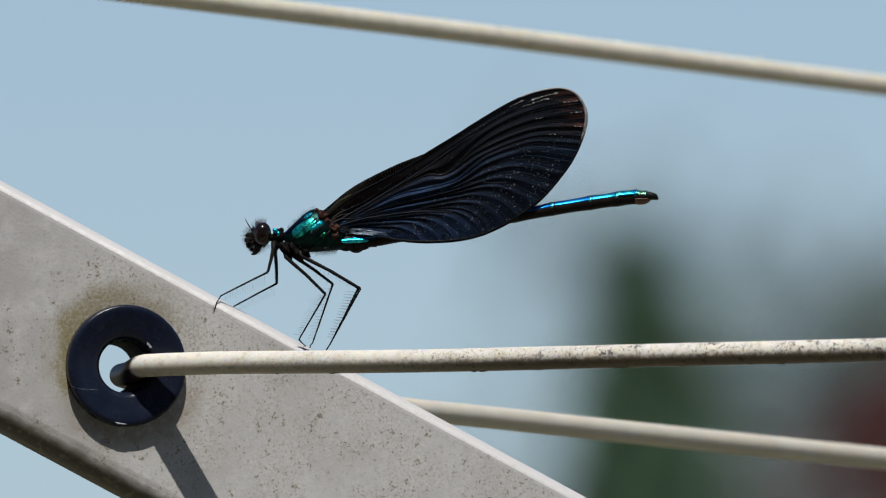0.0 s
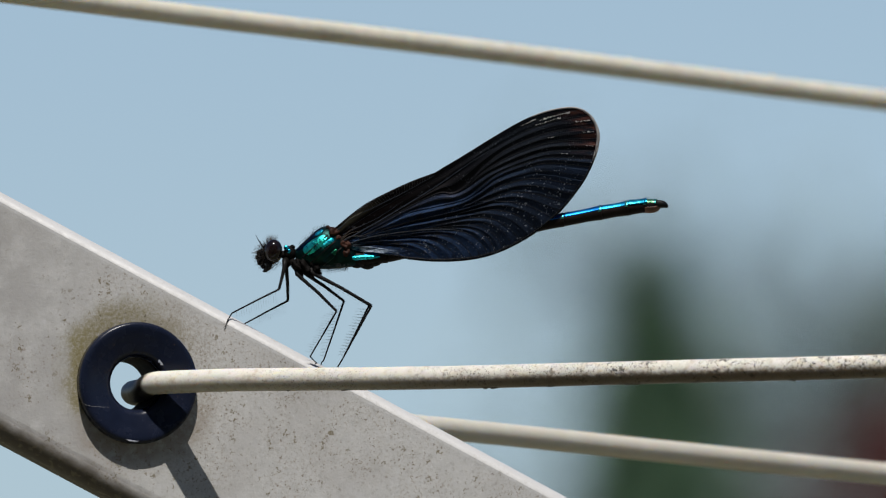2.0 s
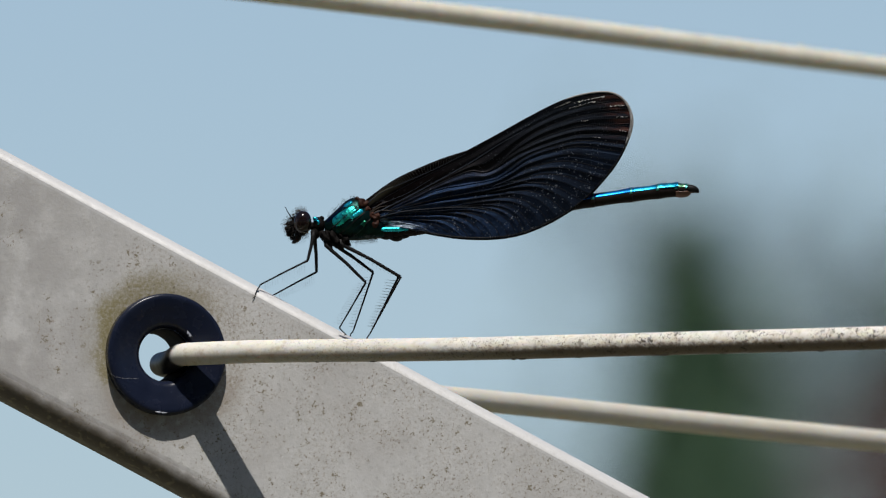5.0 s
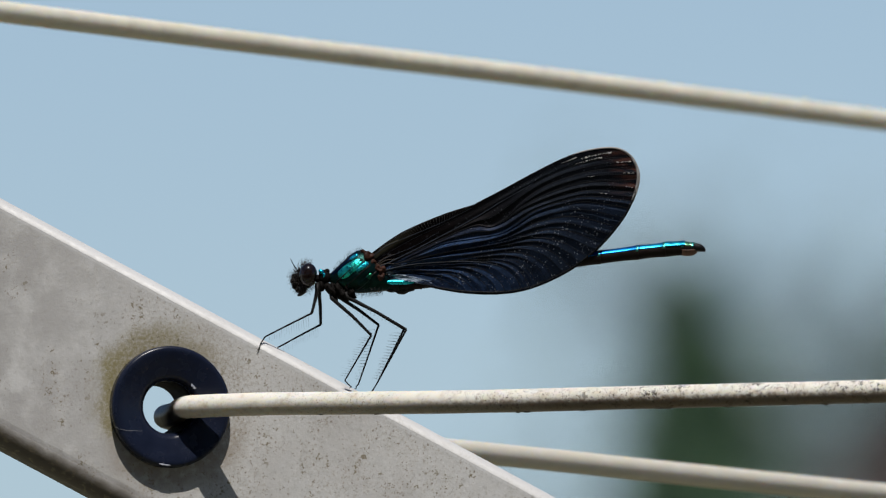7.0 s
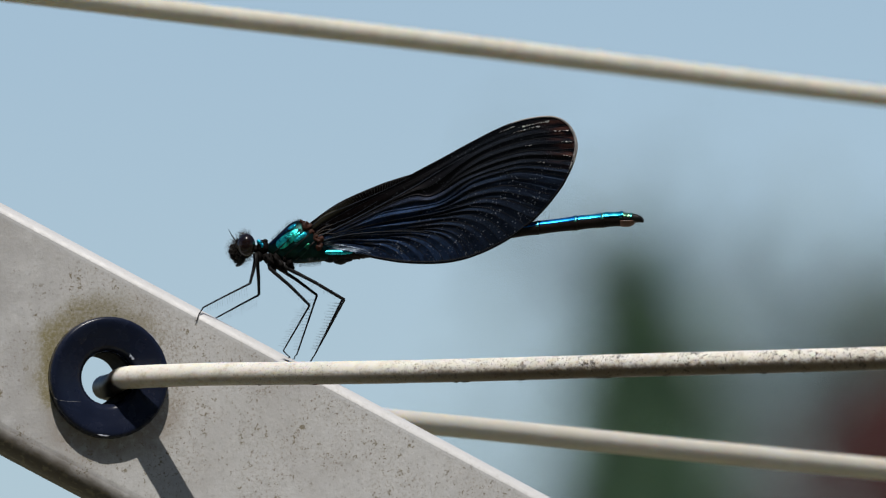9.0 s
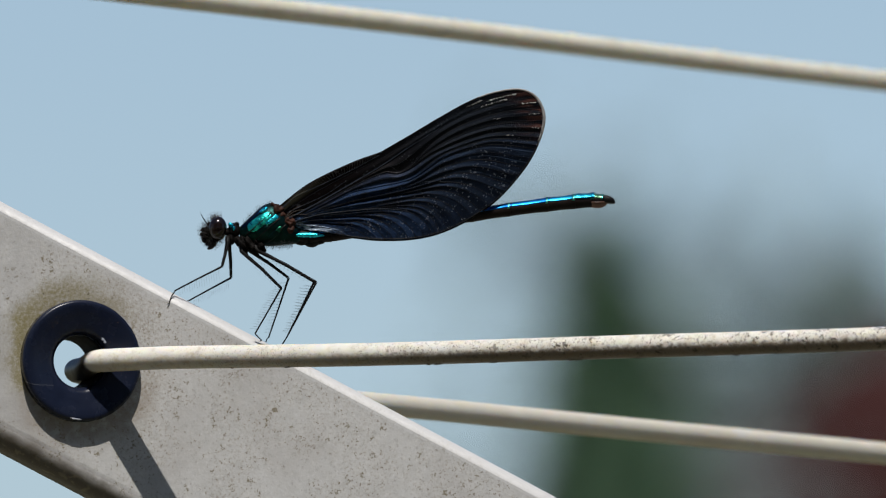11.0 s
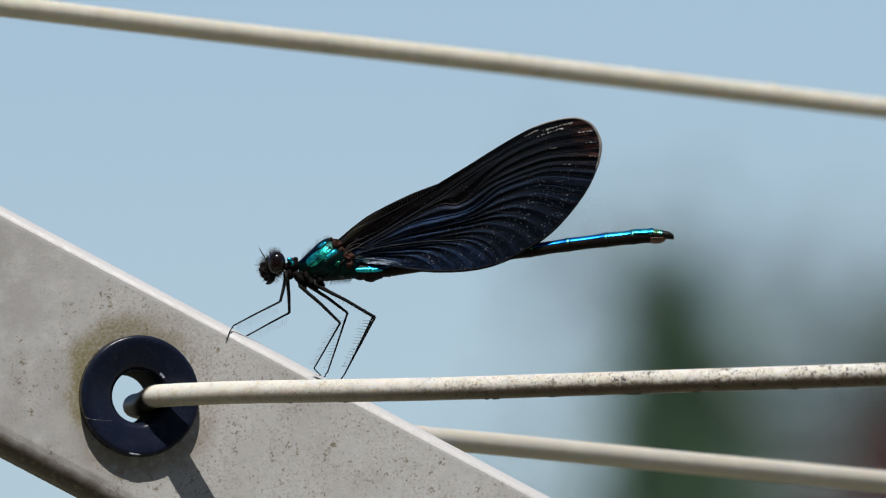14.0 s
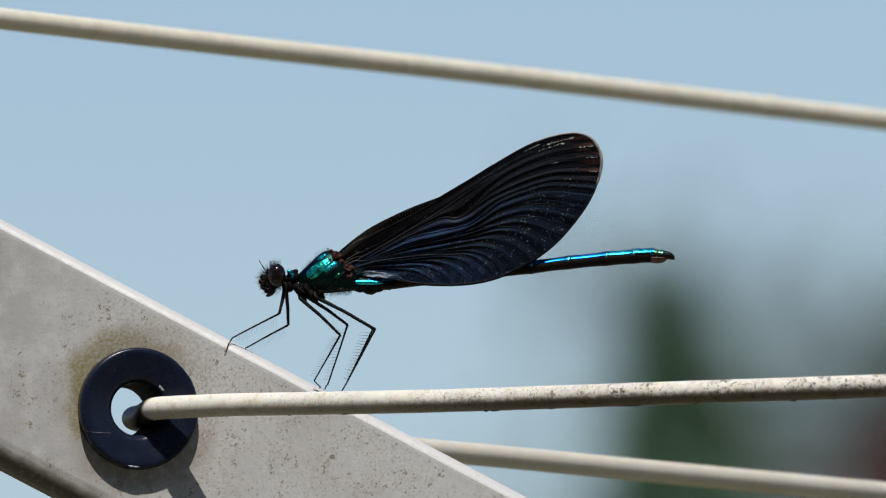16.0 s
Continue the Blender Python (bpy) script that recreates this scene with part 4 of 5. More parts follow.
def wing_rows():
    """The wing's plan: rows of points from the root outwards, SUB to each field between two veins. Returns rows and the width of each row's field."""
    whole = curve(LEAD + MARGIN[1:])
    cut = 16 * (len(LEAD) - 1)
    rim = evenly(whole[cut:], 400)
    stems = [evenly(curve(v), N_T) for v in FORE_FAN + HIND_FAN]
    # lesser veins part from the stems and lie between them
    veins = [evenly(whole[:cut + 1], N_T)]
    for n, (u, v) in enumerate(zip(stems, stems[1:] + [evenly(curve(TRAIL), N_T)])):
        parts = 3 if n == 0 else 1 if n == len(stems) - 1 else 2
        for k in range(parts):
            bare = [min(1.0, max(0.0, (i / N_T - 0.42) / 0.26)) if k else 1.0 for i in range(N_T)]
            veins.append([p.lerp(q, 1 - (1 - k / parts) * g * g * (3 - 2 * g)) for p, q, g in zip(u, v, bare)])
    veins.append(evenly(curve(TRAIL), N_T))
    ends = [0] + [min(range(400), key=lambda r: (rim[r] - v[-1]).length) for v in veins[1:-1]] + [399]
    rows, width = [], []
    for n in range(len(veins) - 1):
        for j in range(SUB + (n == len(veins) - 2)):
            k = j / SUB
            row = [p.lerp(q, k) for p, q in zip(veins[n], veins[n + 1])]
            put = rim[round(ends[n] + (ends[n + 1] - ends[n]) * k)] - row[-1]
            rows.append([p + put * (i / (N_T - 1)) ** 5 for i, p in enumerate(row)])
            width.append([(p - q).length for p, q in zip(veins[n], veins[n + 1])])
    return rows, width


ROWS, WIDTH = wing_rows()


def wing(fly, name, y, lean, shift, size, label):
    """A pleated membrane with its fan of veins. y: distance from the middle plane; lean: degrees of pitch."""
    n_k = len(ROWS)
    side = -1 if y < 0 else 1
    origin = WING_ROOT - Vector((2.34, 0, 2.75))
    m = Matrix.Rotation(radians(lean), 4, "Y")

    def out(j, i, lift=0.0):
        k, t, f = j / (n_k - 1), i / (N_T - 1), (j % SUB) / SUB
        # each field is a ridge between two veins
        ridge = 2 * f if f < 0.5 else 2 - 2 * f
        uneven = 0.85 + 0.6 * noise.noise(Vector((k * 30.0, t * 4.0, 3.3)))
        amp = min(0.26, 0.25 * WIDTH[j][i]) * min(1.0, t * 4 + 0.15) * (-0.5 if j < SUB else 1.0) * uneven * (1.0 - 0.45 * min(1.0, max(0.0, (t - 0.5) / 0.4)))
        camber = 0.35 * math.sin(math.pi * t) * math.sin(math.pi * k) + 0.18 * math.sin(5.0 * t + 3.0 * k)
        q = ROWS[j][i] * size - origin + Vector((shift[0], 0, shift[1]))
        q.y = y + side * (amp * (ridge - 0.5) + lift + camber) + side * 0.25 * t
        return (m @ q) * MM
    bm = bmesh.new()
    uv = bm.loops.layers.uv.new("UVMap")
    vs = [[bm.verts.new(out(j, i)) for i in range(N_T)] for j in range(n_k)]
    for j in range(n_k - 1):
        for i in range(N_T - 1):
            f = bm.faces.new((vs[j][i], vs[j][i + 1], vs[j + 1][i + 1], vs[j + 1][i]))
            for lp, (jj, ii) in zip(f.loops, ((j, i), (j, i + 1), (j + 1, i + 1), (j + 1, i))):
                lp[uv].uv = (ii / (N_T - 1), jj / (n_k - 1))
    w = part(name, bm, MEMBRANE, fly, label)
    w.location = WING_ROOT * MM
    for j in range(SUB // 2, n_k - 1, SUB // 2):
        stem = j % SUB == 0
        start = next((i for i in range(N_T) if WIDTH[j][i] > (0.25 if stem else 0.55)), N_T)
        if start > N_T - 12:
            continue
        pts = [out(j, i, 0.02) for i in range(max(2, start), N_T, 2)]
        bm = bmesh.new()
        tube(bm, pts, [(0.055 if stem else 0.028) * MM * (1.15 - 0.6 * q / len(pts)) for q in range(len(pts))], 5)
        part("vein", bm, VEIN, w)
    bm = bmesh.new()
    pts = [out(0, i) for i in range(0, N_T, 2)] + [out(j, N_T - 1) for j in range(0, n_k, 3)]
    tube(bm, pts, [(0.10 - 0.05 * min(1, q / 40)) * MM for q in range(len(pts))], 6)
    part("wing_edge", bm, COSTA, w)
    if name == "forewing":
        bm = bmesh.new()
        pts = [out(0, i, -0.02) for i in range(60, N_T)] + [out(j, N_T - 1, -0.02) for j in range(1, SUB * 6)]
        tube(bm, pts, [(0.02 + 0.115 * math.sin(math.pi * q / len(pts))) * MM for q in range(len(pts))], 6)
        part("wing_rim", bm, RIM, w, "pale translucent rim of the wing tip")
        # sun glints near the tip, built as beaded silver threads on the membrane
        for field, t0, t1, wide in ((0.62, 0.83, 0.955, 0.085), (0.88, 0.80, 0.90, 0.07), (0.42, 0.77, 0.84, 0.05), (1.5, 0.93, 0.985, 0.06), (2.4, 0.94, 0.99, 0.06),
                                    (3.5, 0.95, 0.99, 0.06), (4.4, 0.86, 0.90, 0.04), (2.5, 0.82, 0.86, 0.04)):
            bm = bmesh.new()
            glint_rng = random.Random(round(field * 100))
            j0 = round(field * SUB)
            pts = smooth_path([out(j0, i, 0.03) for i in range(round(t0 * N_T), round(t1 * N_T))], 4)
            pts = [p + Vector((0, 0, glint_rng.uniform(-0.06, 0.06) * MM)) for p in pts]
            tube(bm, pts, [wide * MM * max(0.02, glint_rng.uniform(-0.6, 1.2)) for _ in pts], 5)
            part("glint_beads", bm, SILVER_GLINT, w, "silvery sun glints near the wing tip, built as beaded threads")

    def flat(p, lift):
        q = p * size - origin + Vector((shift[0], 0, shift[1]))
        q.y = y + side * lift
        return (m @ q) * MM
    fore_edge = smooth_path([Vector((x, 0, z)) for x, z in LEAD[:5]], 12)
    second = smooth_path([Vector((x, 0, z)) for x, z in ((-0.3, -0.75), (1.5, 0.75), (4.4, 2.2), (7.7, 3.9), (10.75, 5.65))], 12)
    bm = bmesh.new()
    strip = [[bm.verts.new(flat(fore_edge[k].lerp(second[k], q), 0.36 + 0.05 * math.sin(math.pi * q))) for q in (0.95 - g, 0.95 - g * 0.66, 0.95 - g * 0.33, 0.95)] for k, g in ((k, 0.42 * min(1.0, (k - 5) / 4) * ((18 - k) / 12) ** 0.8) for k in range(6, 18))]
    for r0, r1 in zip(strip, strip[1:]):
        for q in range(3):
            bm.faces.new((r0[q], r0[q + 1], r1[q + 1], r1[q]))
    part("costal_strip", bm, HORN, w, "pale horny strip along the leading edge")
    mains = [([(-0.3, -0.75), (1.5, 0.75), (4.4, 2.2), (7.7, 3.9), (10.75, 5.65)], 0.06), (FORE_FAN[0][:5], 0.07), (HIND_FAN[2][:6], 0.06),
             ([(14.3, 2.25), (16.2, 2.75), (18.0, 2.8), (20.2, 2.75)], 0.04), ([(0.4, -1.2), (2.2, -0.3), (4.6, 0.9), (7.2, 2.7)], 0.035)]
    for line, wide in mains:
        bm = bmesh.new()
        pts = [flat(p, 0.34) for p in curve(line)[::2]]
        tube(bm, pts, [(wide - wide * 0.6 * q / len(pts)) * MM for q in range(len(pts))], 6)
        part("main_vein", bm, MAIN_VEIN, w, "steel blue main vein")
    for end in ((2.4, -0.2), (2.6, -0.75), (2.9, -1.35)):
        root_vein = bmesh.new()
        pts = [flat(p, 0.36) for p in curve([(0.1, -1.7 + 0.3 * end[1]), (1.2, -0.6 + 0.6 * end[1]), end])[::3]]
        tube(root_vein, pts, [(0.065 - 0.055 * q / len(pts)) * MM for q in range(len(pts))], 6)
        part("root_vein", root_vein, TAN_VEIN, w, "tan vein at the wing root")
    bm = bmesh.new()
    for k in range(7, 46):
        a, b = flat(fore_edge[k], 0.38), flat(second[k], 0.40)
        tube(bm, [a, a.lerp(b, 0.5), b], [0.022 * MM, 0.018 * MM, 0.016 * MM], 4)
    tagged(part("cross_veins", bm, PALE_VEIN, w, "fine cross veins along the leading edge"), kind="stuff")
    return w


def mmblob(bm, c, r, turn=(0, 0, 0), u=16, v=10, rough=0.0):
    """A blob given in millimetres."""
    blob(bm, Vector(c) * MM, Vector(r) * MM, turn, u, v, rough)


def shell(bm, pts, radii, a0, a1, seg=16):
    """The upper part of a tube, between two angles in degrees, with its rims turned in."""
    rows = []
    for p, r in zip(pts, radii):
        row = [bm.verts.new(p + Vector((0, -math.cos(radians(a0)), math.sin(radians(a0)))) * r * 0.9)]
        row += [bm.verts.new(p + Vector((0, -math.cos(a), math.sin(a) * 0.94)) * r) for a in (radians(a0 + (a1 - a0) * k / seg) for k in range(seg + 1))]
        row.append(bm.verts.new(p + Vector((0, -math.cos(radians(a1)), math.sin(radians(a1)))) * r * 0.9))
        rows.append(row)
    for r0, r1 in zip(rows, rows[1:]):
        for k in range(len(r0) - 1):
            bm.faces.new((r0[k], r0[k + 1], r1[k + 1], r1[k]))


FORELEGS = []


def damselfly():
    fly = thing("damselfly", FLY_POSE, "black-winged damselfly with metallic blue-green body, perched on the dryer arm", "damselfly")
    rng = random.Random(11)
    bm = bmesh.new()
    mmblob(bm, (-5.55, 0, -0.75), (0.95, 1.7, 1.15), u=24, v=14, rough=0.06)
    mmblob(bm, (-6.35, 0, -0.75), (0.55, 1.2, 0.75), u=18, v=12, rough=0.08)
    mmblob(bm, (-6.6, 0, -1.35), (0.55, 0.95, 0.5), (0, 20, 0), u=16, v=10, rough=0.1)
    mmblob(bm, (-5.0, 0, -0.6), (0.6, 1.0, 0.85), u=16, v=10)
    for x, z, r in ((-6.75, -0.45, 0.42), (-6.95, -1.0, 0.36), (-6.7, -1.65, 0.38), (-6.35, -2.05, 0.36), (-6.1, 0.1, 0.4)):
        mmblob(bm, (x, 0, z), (r, 0.75, r * 0.85), (0, 15, 0), u=16, v=10, rough=0.2)
    part("head", bm, COXA, fly)
    for s in (-1, 1):
        bm = bmesh.new()
        mmblob(bm, (-5.22, s * 1.75, -0.34), (1.02, 0.95, 1.28), (0, 8, 0), u=32, v=20)
        part("eye", bm, EYE_BROWN, fly, "glossy dark brown compound eye")
        bm = bmesh.new()
        tube(bm, [(-6.3 * MM, s * 0.6 * MM, 0.0), (-6.9 * MM, s * 0.9 * MM, 0.9 * MM), (-7.25 * MM, s * 1.0 * MM, 1.55 * MM)], [0.06 * MM, 0.035 * MM, 0.012 * MM], 6)
        part("antenna", bm, BLACK, fly)
        bm = bmesh.new()
        tube(bm, smooth_path([(-5.75 * MM, s * 0.55 * MM, -1.6 * MM), (-5.8 * MM, s * 0.6 * MM, -2.1 * MM), (-6.15 * MM, s * 0.35 * MM, -2.5 * MM), (-6.45 * MM, s * 0.1 * MM, -2.62 * MM)], 3),
             [0.42 * MM, 0.42 * MM, 0.4 * MM, 0.36 * MM, 0.32 * MM, 0.28 * MM, 0.22 * MM, 0.17 * MM, 0.12 * MM, 0.06 * MM], 8)
        part("mandible", bm, BLACK, fly)
    bm = bmesh.new()

    def on_head(r):
        a, b = r.uniform(-2.6, 1.9), r.uniform(-1.2, 1.2)
        d = Vector((-math.cos(a) * math.cos(b), math.sin(b), math.sin(a) * math.cos(b)))
        return Vector((-5.75, 0, -0.75)) + Vector((d.x * 1.15, d.y * 1.5, d.z * 1.2)), d
    hairs(bm, rng, 1000, on_head, 0.85, 0.008)

    def on_crown(r):
        return (-5.5 + r.uniform(-0.5, 0.7), r.uniform(-1.3, 1.3), 0.35 + r.uniform(-0.1, 0.3)), (r.uniform(-0.35, 0.25), r.uniform(-0.3, 0.3), 1.0)
    hairs(bm, rng, 320, on_crown, 1.05, 0.008)
    part("head_hair", bm, HAIR, fly)

    bm = bmesh.new()
    mmblob(bm, (-3.35, 0, -0.55), (0.75, 0.85, 0.85), u=20, v=12, rough=0.1)
    mmblob(bm, (-4.1, 0, -0.7), (0.6, 0.45, 0.45), u=16, v=10)
    mmblob(bm, (-3.7, 0, -1.5), (0.5, 0.75, 0.75), u=16, v=10, rough=0.1)
    mmblob(bm, (-3.05, 0, 0.15), (0.32, 0.6, 0.3), u=14, v=8)
    part("prothorax", bm, COXA, fly)
    bm = bmesh.new()
    for s in (-1, 1):
        mmblob(bm, (-3.72, s * 0.62, 0.05), (0.36, 0.26, 0.26), (0, 35, 0), u=14, v=10)
        mmblob(bm, (-3.42, s * 0.75, -0.35), (0.2, 0.2, 0.28), (0, 0, 0), u=12, v=8)
    part("collar_plate", bm, CYAN, fly, "small cyan metallic collar plate")

    bm = bmesh.new()
    loft(bm, dense(THORAX, 4), 40)
    part("thorax", bm, DARK_TEAL, fly)
    for s in (-1, 1):
        for x, z, r in ((-2.45, -2.1, 0.8), (-1.45, -2.3, 0.85), (-0.5, -2.25, 0.7)):
            bm = bmesh.new()
            mmblob(bm, (x, s * 0.75, z), (r * 0.6, r * 0.65, r * 1.25), (0, -38, 0), u=22, v=16, rough=0.9)
            part("leg_socket", bm, COXA, fly)
    for s in (-1, 1):
        plate(fly, "side_plate", TEAL, s, -0.42, 0.38, 3.5, 1.45, 36, 0.14, 0.12)
        plate(fly, "side_plate", CYAN, s, 1.0, 0.55, 1.9, 0.62, 36, 0.14, -0.25)
        plate(fly, "side_plate", CYAN, s, 0.05, 1.75, 1.2, 0.5, 33, 0.20)
        plate(fly, "side_plate", NIGHT_BLUE, s, -1.45, 0.72, 3.2, 0.55, 43, 0.12)
        plate(fly, "side_plate", DIM_GREEN, s, 1.7, -0.65, 1.2, 0.6, 50, 0.15, 0.2)
        plate(fly, "side_plate", DARK_TEAL, s, 1.2, -1.15, 1.9, 0.7, 42, 0.16, 0.1)
        plate(fly, "side_plate", DARK_TEAL, s, -0.1, -0.85, 2.2, 0.8, 40, 0.12, 0.1)
        for x0, z0, x1, z1 in ((-2.0, -1.2, 1.0, 1.45), (-0.9, -1.7, 1.9, 0.75), (0.4, -2.0, 2.6, 0.0), (-2.2, 0.1, -0.6, 1.6)):
            bm = bmesh.new()
            pts = []
            for k in range(9):
                x, z = x0 + (x1 - x0) * k / 8, z0 + (z1 - z0) * k / 8
                zc, hh, hw = thorax_at(x)
                q = max(-0.98, min(0.98, (z - zc) / hh))
                pts.append(Vector((x, s * (hw * math.sqrt(1 - q * q) + 0.02), z)) * MM)
            tube(bm, pts, [0.09 * MM * (1 + 0.4 * noise.noise(p * 3000)) for p in pts], 6)
            part("suture", bm, BLACK, fly)
        bm = bmesh.new()
        for c, r, tn in (((1.15, s * 0.75, 2.12), (0.42, 0.4, 0.40), 35), ((1.6, s * 1.0, 1.78), (0.62, 0.5, 0.60), 50), ((2.25, s * 1.1, 1.1), (0.34, 0.35, 0.44), 40),
                         ((2.75, s * 1.1, 0.62), (0.38, 0.4, 0.40), 60), ((3.05, s * 1.15, 0.15), (0.52, 0.45, 0.66), 12), ((3.1, s * 1.15, -0.55), (0.38, 0.4, 0.52), 5)):
            mmblob(bm, c, r, (0, tn, 0), u=28, v=20, rough=0.75)
        part("wing_root", bm, BROWN, fly, "brown wing root")
    bm = bmesh.new()

    def on_thorax(r):
        x = r.uniform(-2.4, 3.4)
        zc, hh, hw = thorax_at(x)
        a = r.choice((r.uniform(0.9, 2.2), r.uniform(-2.3, -0.8), r.uniform(-2.3, -0.8)))
        if x > 1 and a > 0:
            a = -a
        return (x, -hw * math.cos(a), zc + hh * math.sin(a)), (-0.25, -math.cos(a) * 0.6, math.sin(a))
    hairs(bm, rng, 420, on_thorax, 0.6, 0.011)
    part("thorax_hair", bm, HAIR, fly)

    for n, j in enumerate(LEGS):
        FORELEGS.append(leg(fly, j, n % 2 == 0))

    wings = []
    for name, y, lean, shift, size in (("forewing", -0.95, 0.0, (0, 0), 1.0), ("hindwing", -0.45, 0.5, (0.3, -0.12), 0.98),
                                       ("hindwing", 0.45, 0.4, (0.3, -0.1), 0.98), ("forewing", 0.95, 0.0, (0.16, 0.0), 1.0)):
        wings.append(wing(fly, name, y, lean, shift, size, "blue-black pleated wing with bronze tip"))

    # the abdomen swings as one piece: its first segment carries the others
    first = None
    joints = [Vector((x, 0, z)) - TAIL_ROOT for x, z, r in ABDOMEN]
    for n in range(len(ABDOMEN) - 1):
        a, b, ra, rb = joints[n], joints[n + 1], ABDOMEN[n][2], ABDOMEN[n + 1][2]
        bm = bmesh.new()
        steps = [(-0.04, 0.88), (0.03, 0.98), (0.10, 0.98), (0.35, 0.94), (0.65, 0.94), (0.88, 0.99), (0.95, 1.05), (1.0, 1.03)]
        tube(bm, [a.lerp(b, t) * MM for t, k in steps], [(ra + (rb - ra) * t) * k * MM for t, k in steps], 24, flat=0.94)
        seg = part("abdomen" if first is None else "segment", bm, TAIL_DARK, first or fly)
        if first is None:
            first = seg
            seg.location = TAIL_ROOT * MM
        if n >= 1:
            bm = bmesh.new()
            shell(bm, [a.lerp(b, t) * MM for t, k in steps[1:]], [(ra + (rb - ra) * t) * k * (1.14 if n == 8 else 1.035) * MM for t, k in steps[1:]], 18, 162)
            part("back_plate", bm, GOLD_GREEN if n == 9 else SEA if n == 8 else CYAN_BLUE if n == 7 else BLUE, seg, "golden green back plate" if n == 9 else "metallic blue back plate")
        if n >= 2 or n == 9:
            bm = bmesh.new()
            d = (b - a).normalized()
            shell(bm, [(b - d * 0.42) * MM, (b - d * 0.3) * MM, (b - d * 0.12) * MM, (b - d * 0.02) * MM], [rb * k * MM for k in (0.98, 1.085, 1.095, 1.0)], 6, 174)
            part("joint", bm, JOINT, first)
    for s in (-1, 1):
        bm = bmesh.new()
        a = Vector((5.0, s * 0.78, -1.12)) - TAIL_ROOT
        mmblob(bm, a, (2.05, 0.42, 0.33), (0, -2, 0), u=20, v=10)
        part("side_stripe", bm, CYAN, first, "cyan metallic stripe")
        bm = bmesh.new()
        c = Vector((38.7, s * 0.35, 4.15)) - TAIL_ROOT
        tube(bm, [p * MM for p in smooth_path([c, c + Vector((0.5, s * 0.15, -0.06)), c + Vector((1.05, s * 0.1, -0.20)), c + Vector((1.38, -s * 0.1, -0.48))], 3)],
             [r * MM for r in (0.36, 0.42, 0.45, 0.45, 0.43, 0.39, 0.34, 0.26, 0.17, 0.05)], 10)
        part("clasper", bm, BLACK, first, "dark hooked tail clasper")
    bm = bmesh.new()
    u, v = joints[9], joints[10]
    shell(bm, [(u + (v - u) * q) * MM for q in (-0.35, -0.15, 0.1, 0.4, 0.8, 1.1, 1.4)], [r * MM for r in (0.80, 0.90, 0.95, 0.96, 0.90, 0.74, 0.35)], -110, -14)
    part("tail_underside", bm, TAWNY, first, "tawny tail underside")
    bm = bmesh.new()
    for x, z, rx, rz in ((5.6, -1.95, 0.9, 0.5), (6.4, -1.75, 0.7, 0.42), (4.4, -1.85, 0.8, 0.42)):
        mmblob(bm, Vector((x, 0, z)) - TAIL_ROOT, (rx, 0.55, rz), (0, -8, 0), u=16, v=10, rough=0.25)
    part("belly_lobe", bm, BLACK, first)
    return fly, wings, first


FLY, WINGS, TAIL = damselfly()


# ---- the distance: garden trees and a house ----
def conifer(x, y, height, spread, mat, seed, label, steps=70, dome=1.0):
    """A narrow conifer: tapered trunk, whorls of limbs, sprays of needles."""
    rng = random.Random(seed)
    tree = thing("conifer", Matrix.Translation((x, y, 0)), label, "tree")
    bm = bmesh.new()
    tube(bm, [(0, 0, -0.1), (0.01, 0, height * 0.3), (-0.01, 0.01, height * 0.65), (0, 0, height * 0.99)], [height * 0.028, height * 0.02, height * 0.011, 0.006], 10)
    part("trunk", bm, BARK, tree)
    limbs, leaves = bmesh.new(), []
    faces = []
    for n in range(steps):
        h = height * (0.06 + 0.94 * (n / steps))
        reach = spread * (1 - h / height) ** dome + 0.01
        small = 0.35 + 0.65 * min(1.0, reach / 0.3)
        for w in range(7):
            a = 2.4 * n + w * 2 * math.pi / 7 + rng.uniform(-0.3, 0.3)
            ln = reach * rng.uniform(0.6, 1.1)
            rise = rng.uniform(0.25, 0.6)
            end = Vector((math.cos(a) * ln, math.sin(a) * ln, h + ln * rise))
            if w % 2 == 0:
                tube(limbs, [(0, 0, h), (end.x * 0.6, end.y * 0.6, h + ln * rise * 0.45), tuple(end)], [0.014, 0.009, 0.003], 4)
            for _ in range(24):
                t = rng.uniform(0.25, 1.05)
                c = Vector((end.x * t, end.y * t, h + ln * rise * t)) + Vector((rng.gauss(0, 0.04), rng.gauss(0, 0.04), rng.gauss(0, 0.05))) * small
                u = Vector((rng.gauss(0, 1), rng.gauss(0, 1), rng.gauss(0.8, 0.8))).normalized() * rng.uniform(0.05, 0.11) * small
                v = u.cross(Vector((rng.gauss(0, 1), rng.gauss(0, 1), rng.gauss(0, 1)))).normalized() * rng.uniform(0.02, 0.045)
                i = len(leaves)
                leaves += [c - u * 0.5, c + v, c + u, c - v]
                faces.append((i, i + 1, i + 2, i + 3))
    tagged(part("branchwork", limbs, BARK, tree), kind="stuff")
    me = bpy.data.meshes.new("crown")
    me.from_pydata([tuple(p) for p in leaves], [], faces)
    me.materials.append(mat)
    crown = new("crown", me)
    crown.parent = tree
    tagged(crown, kind="stuff")
    return tree


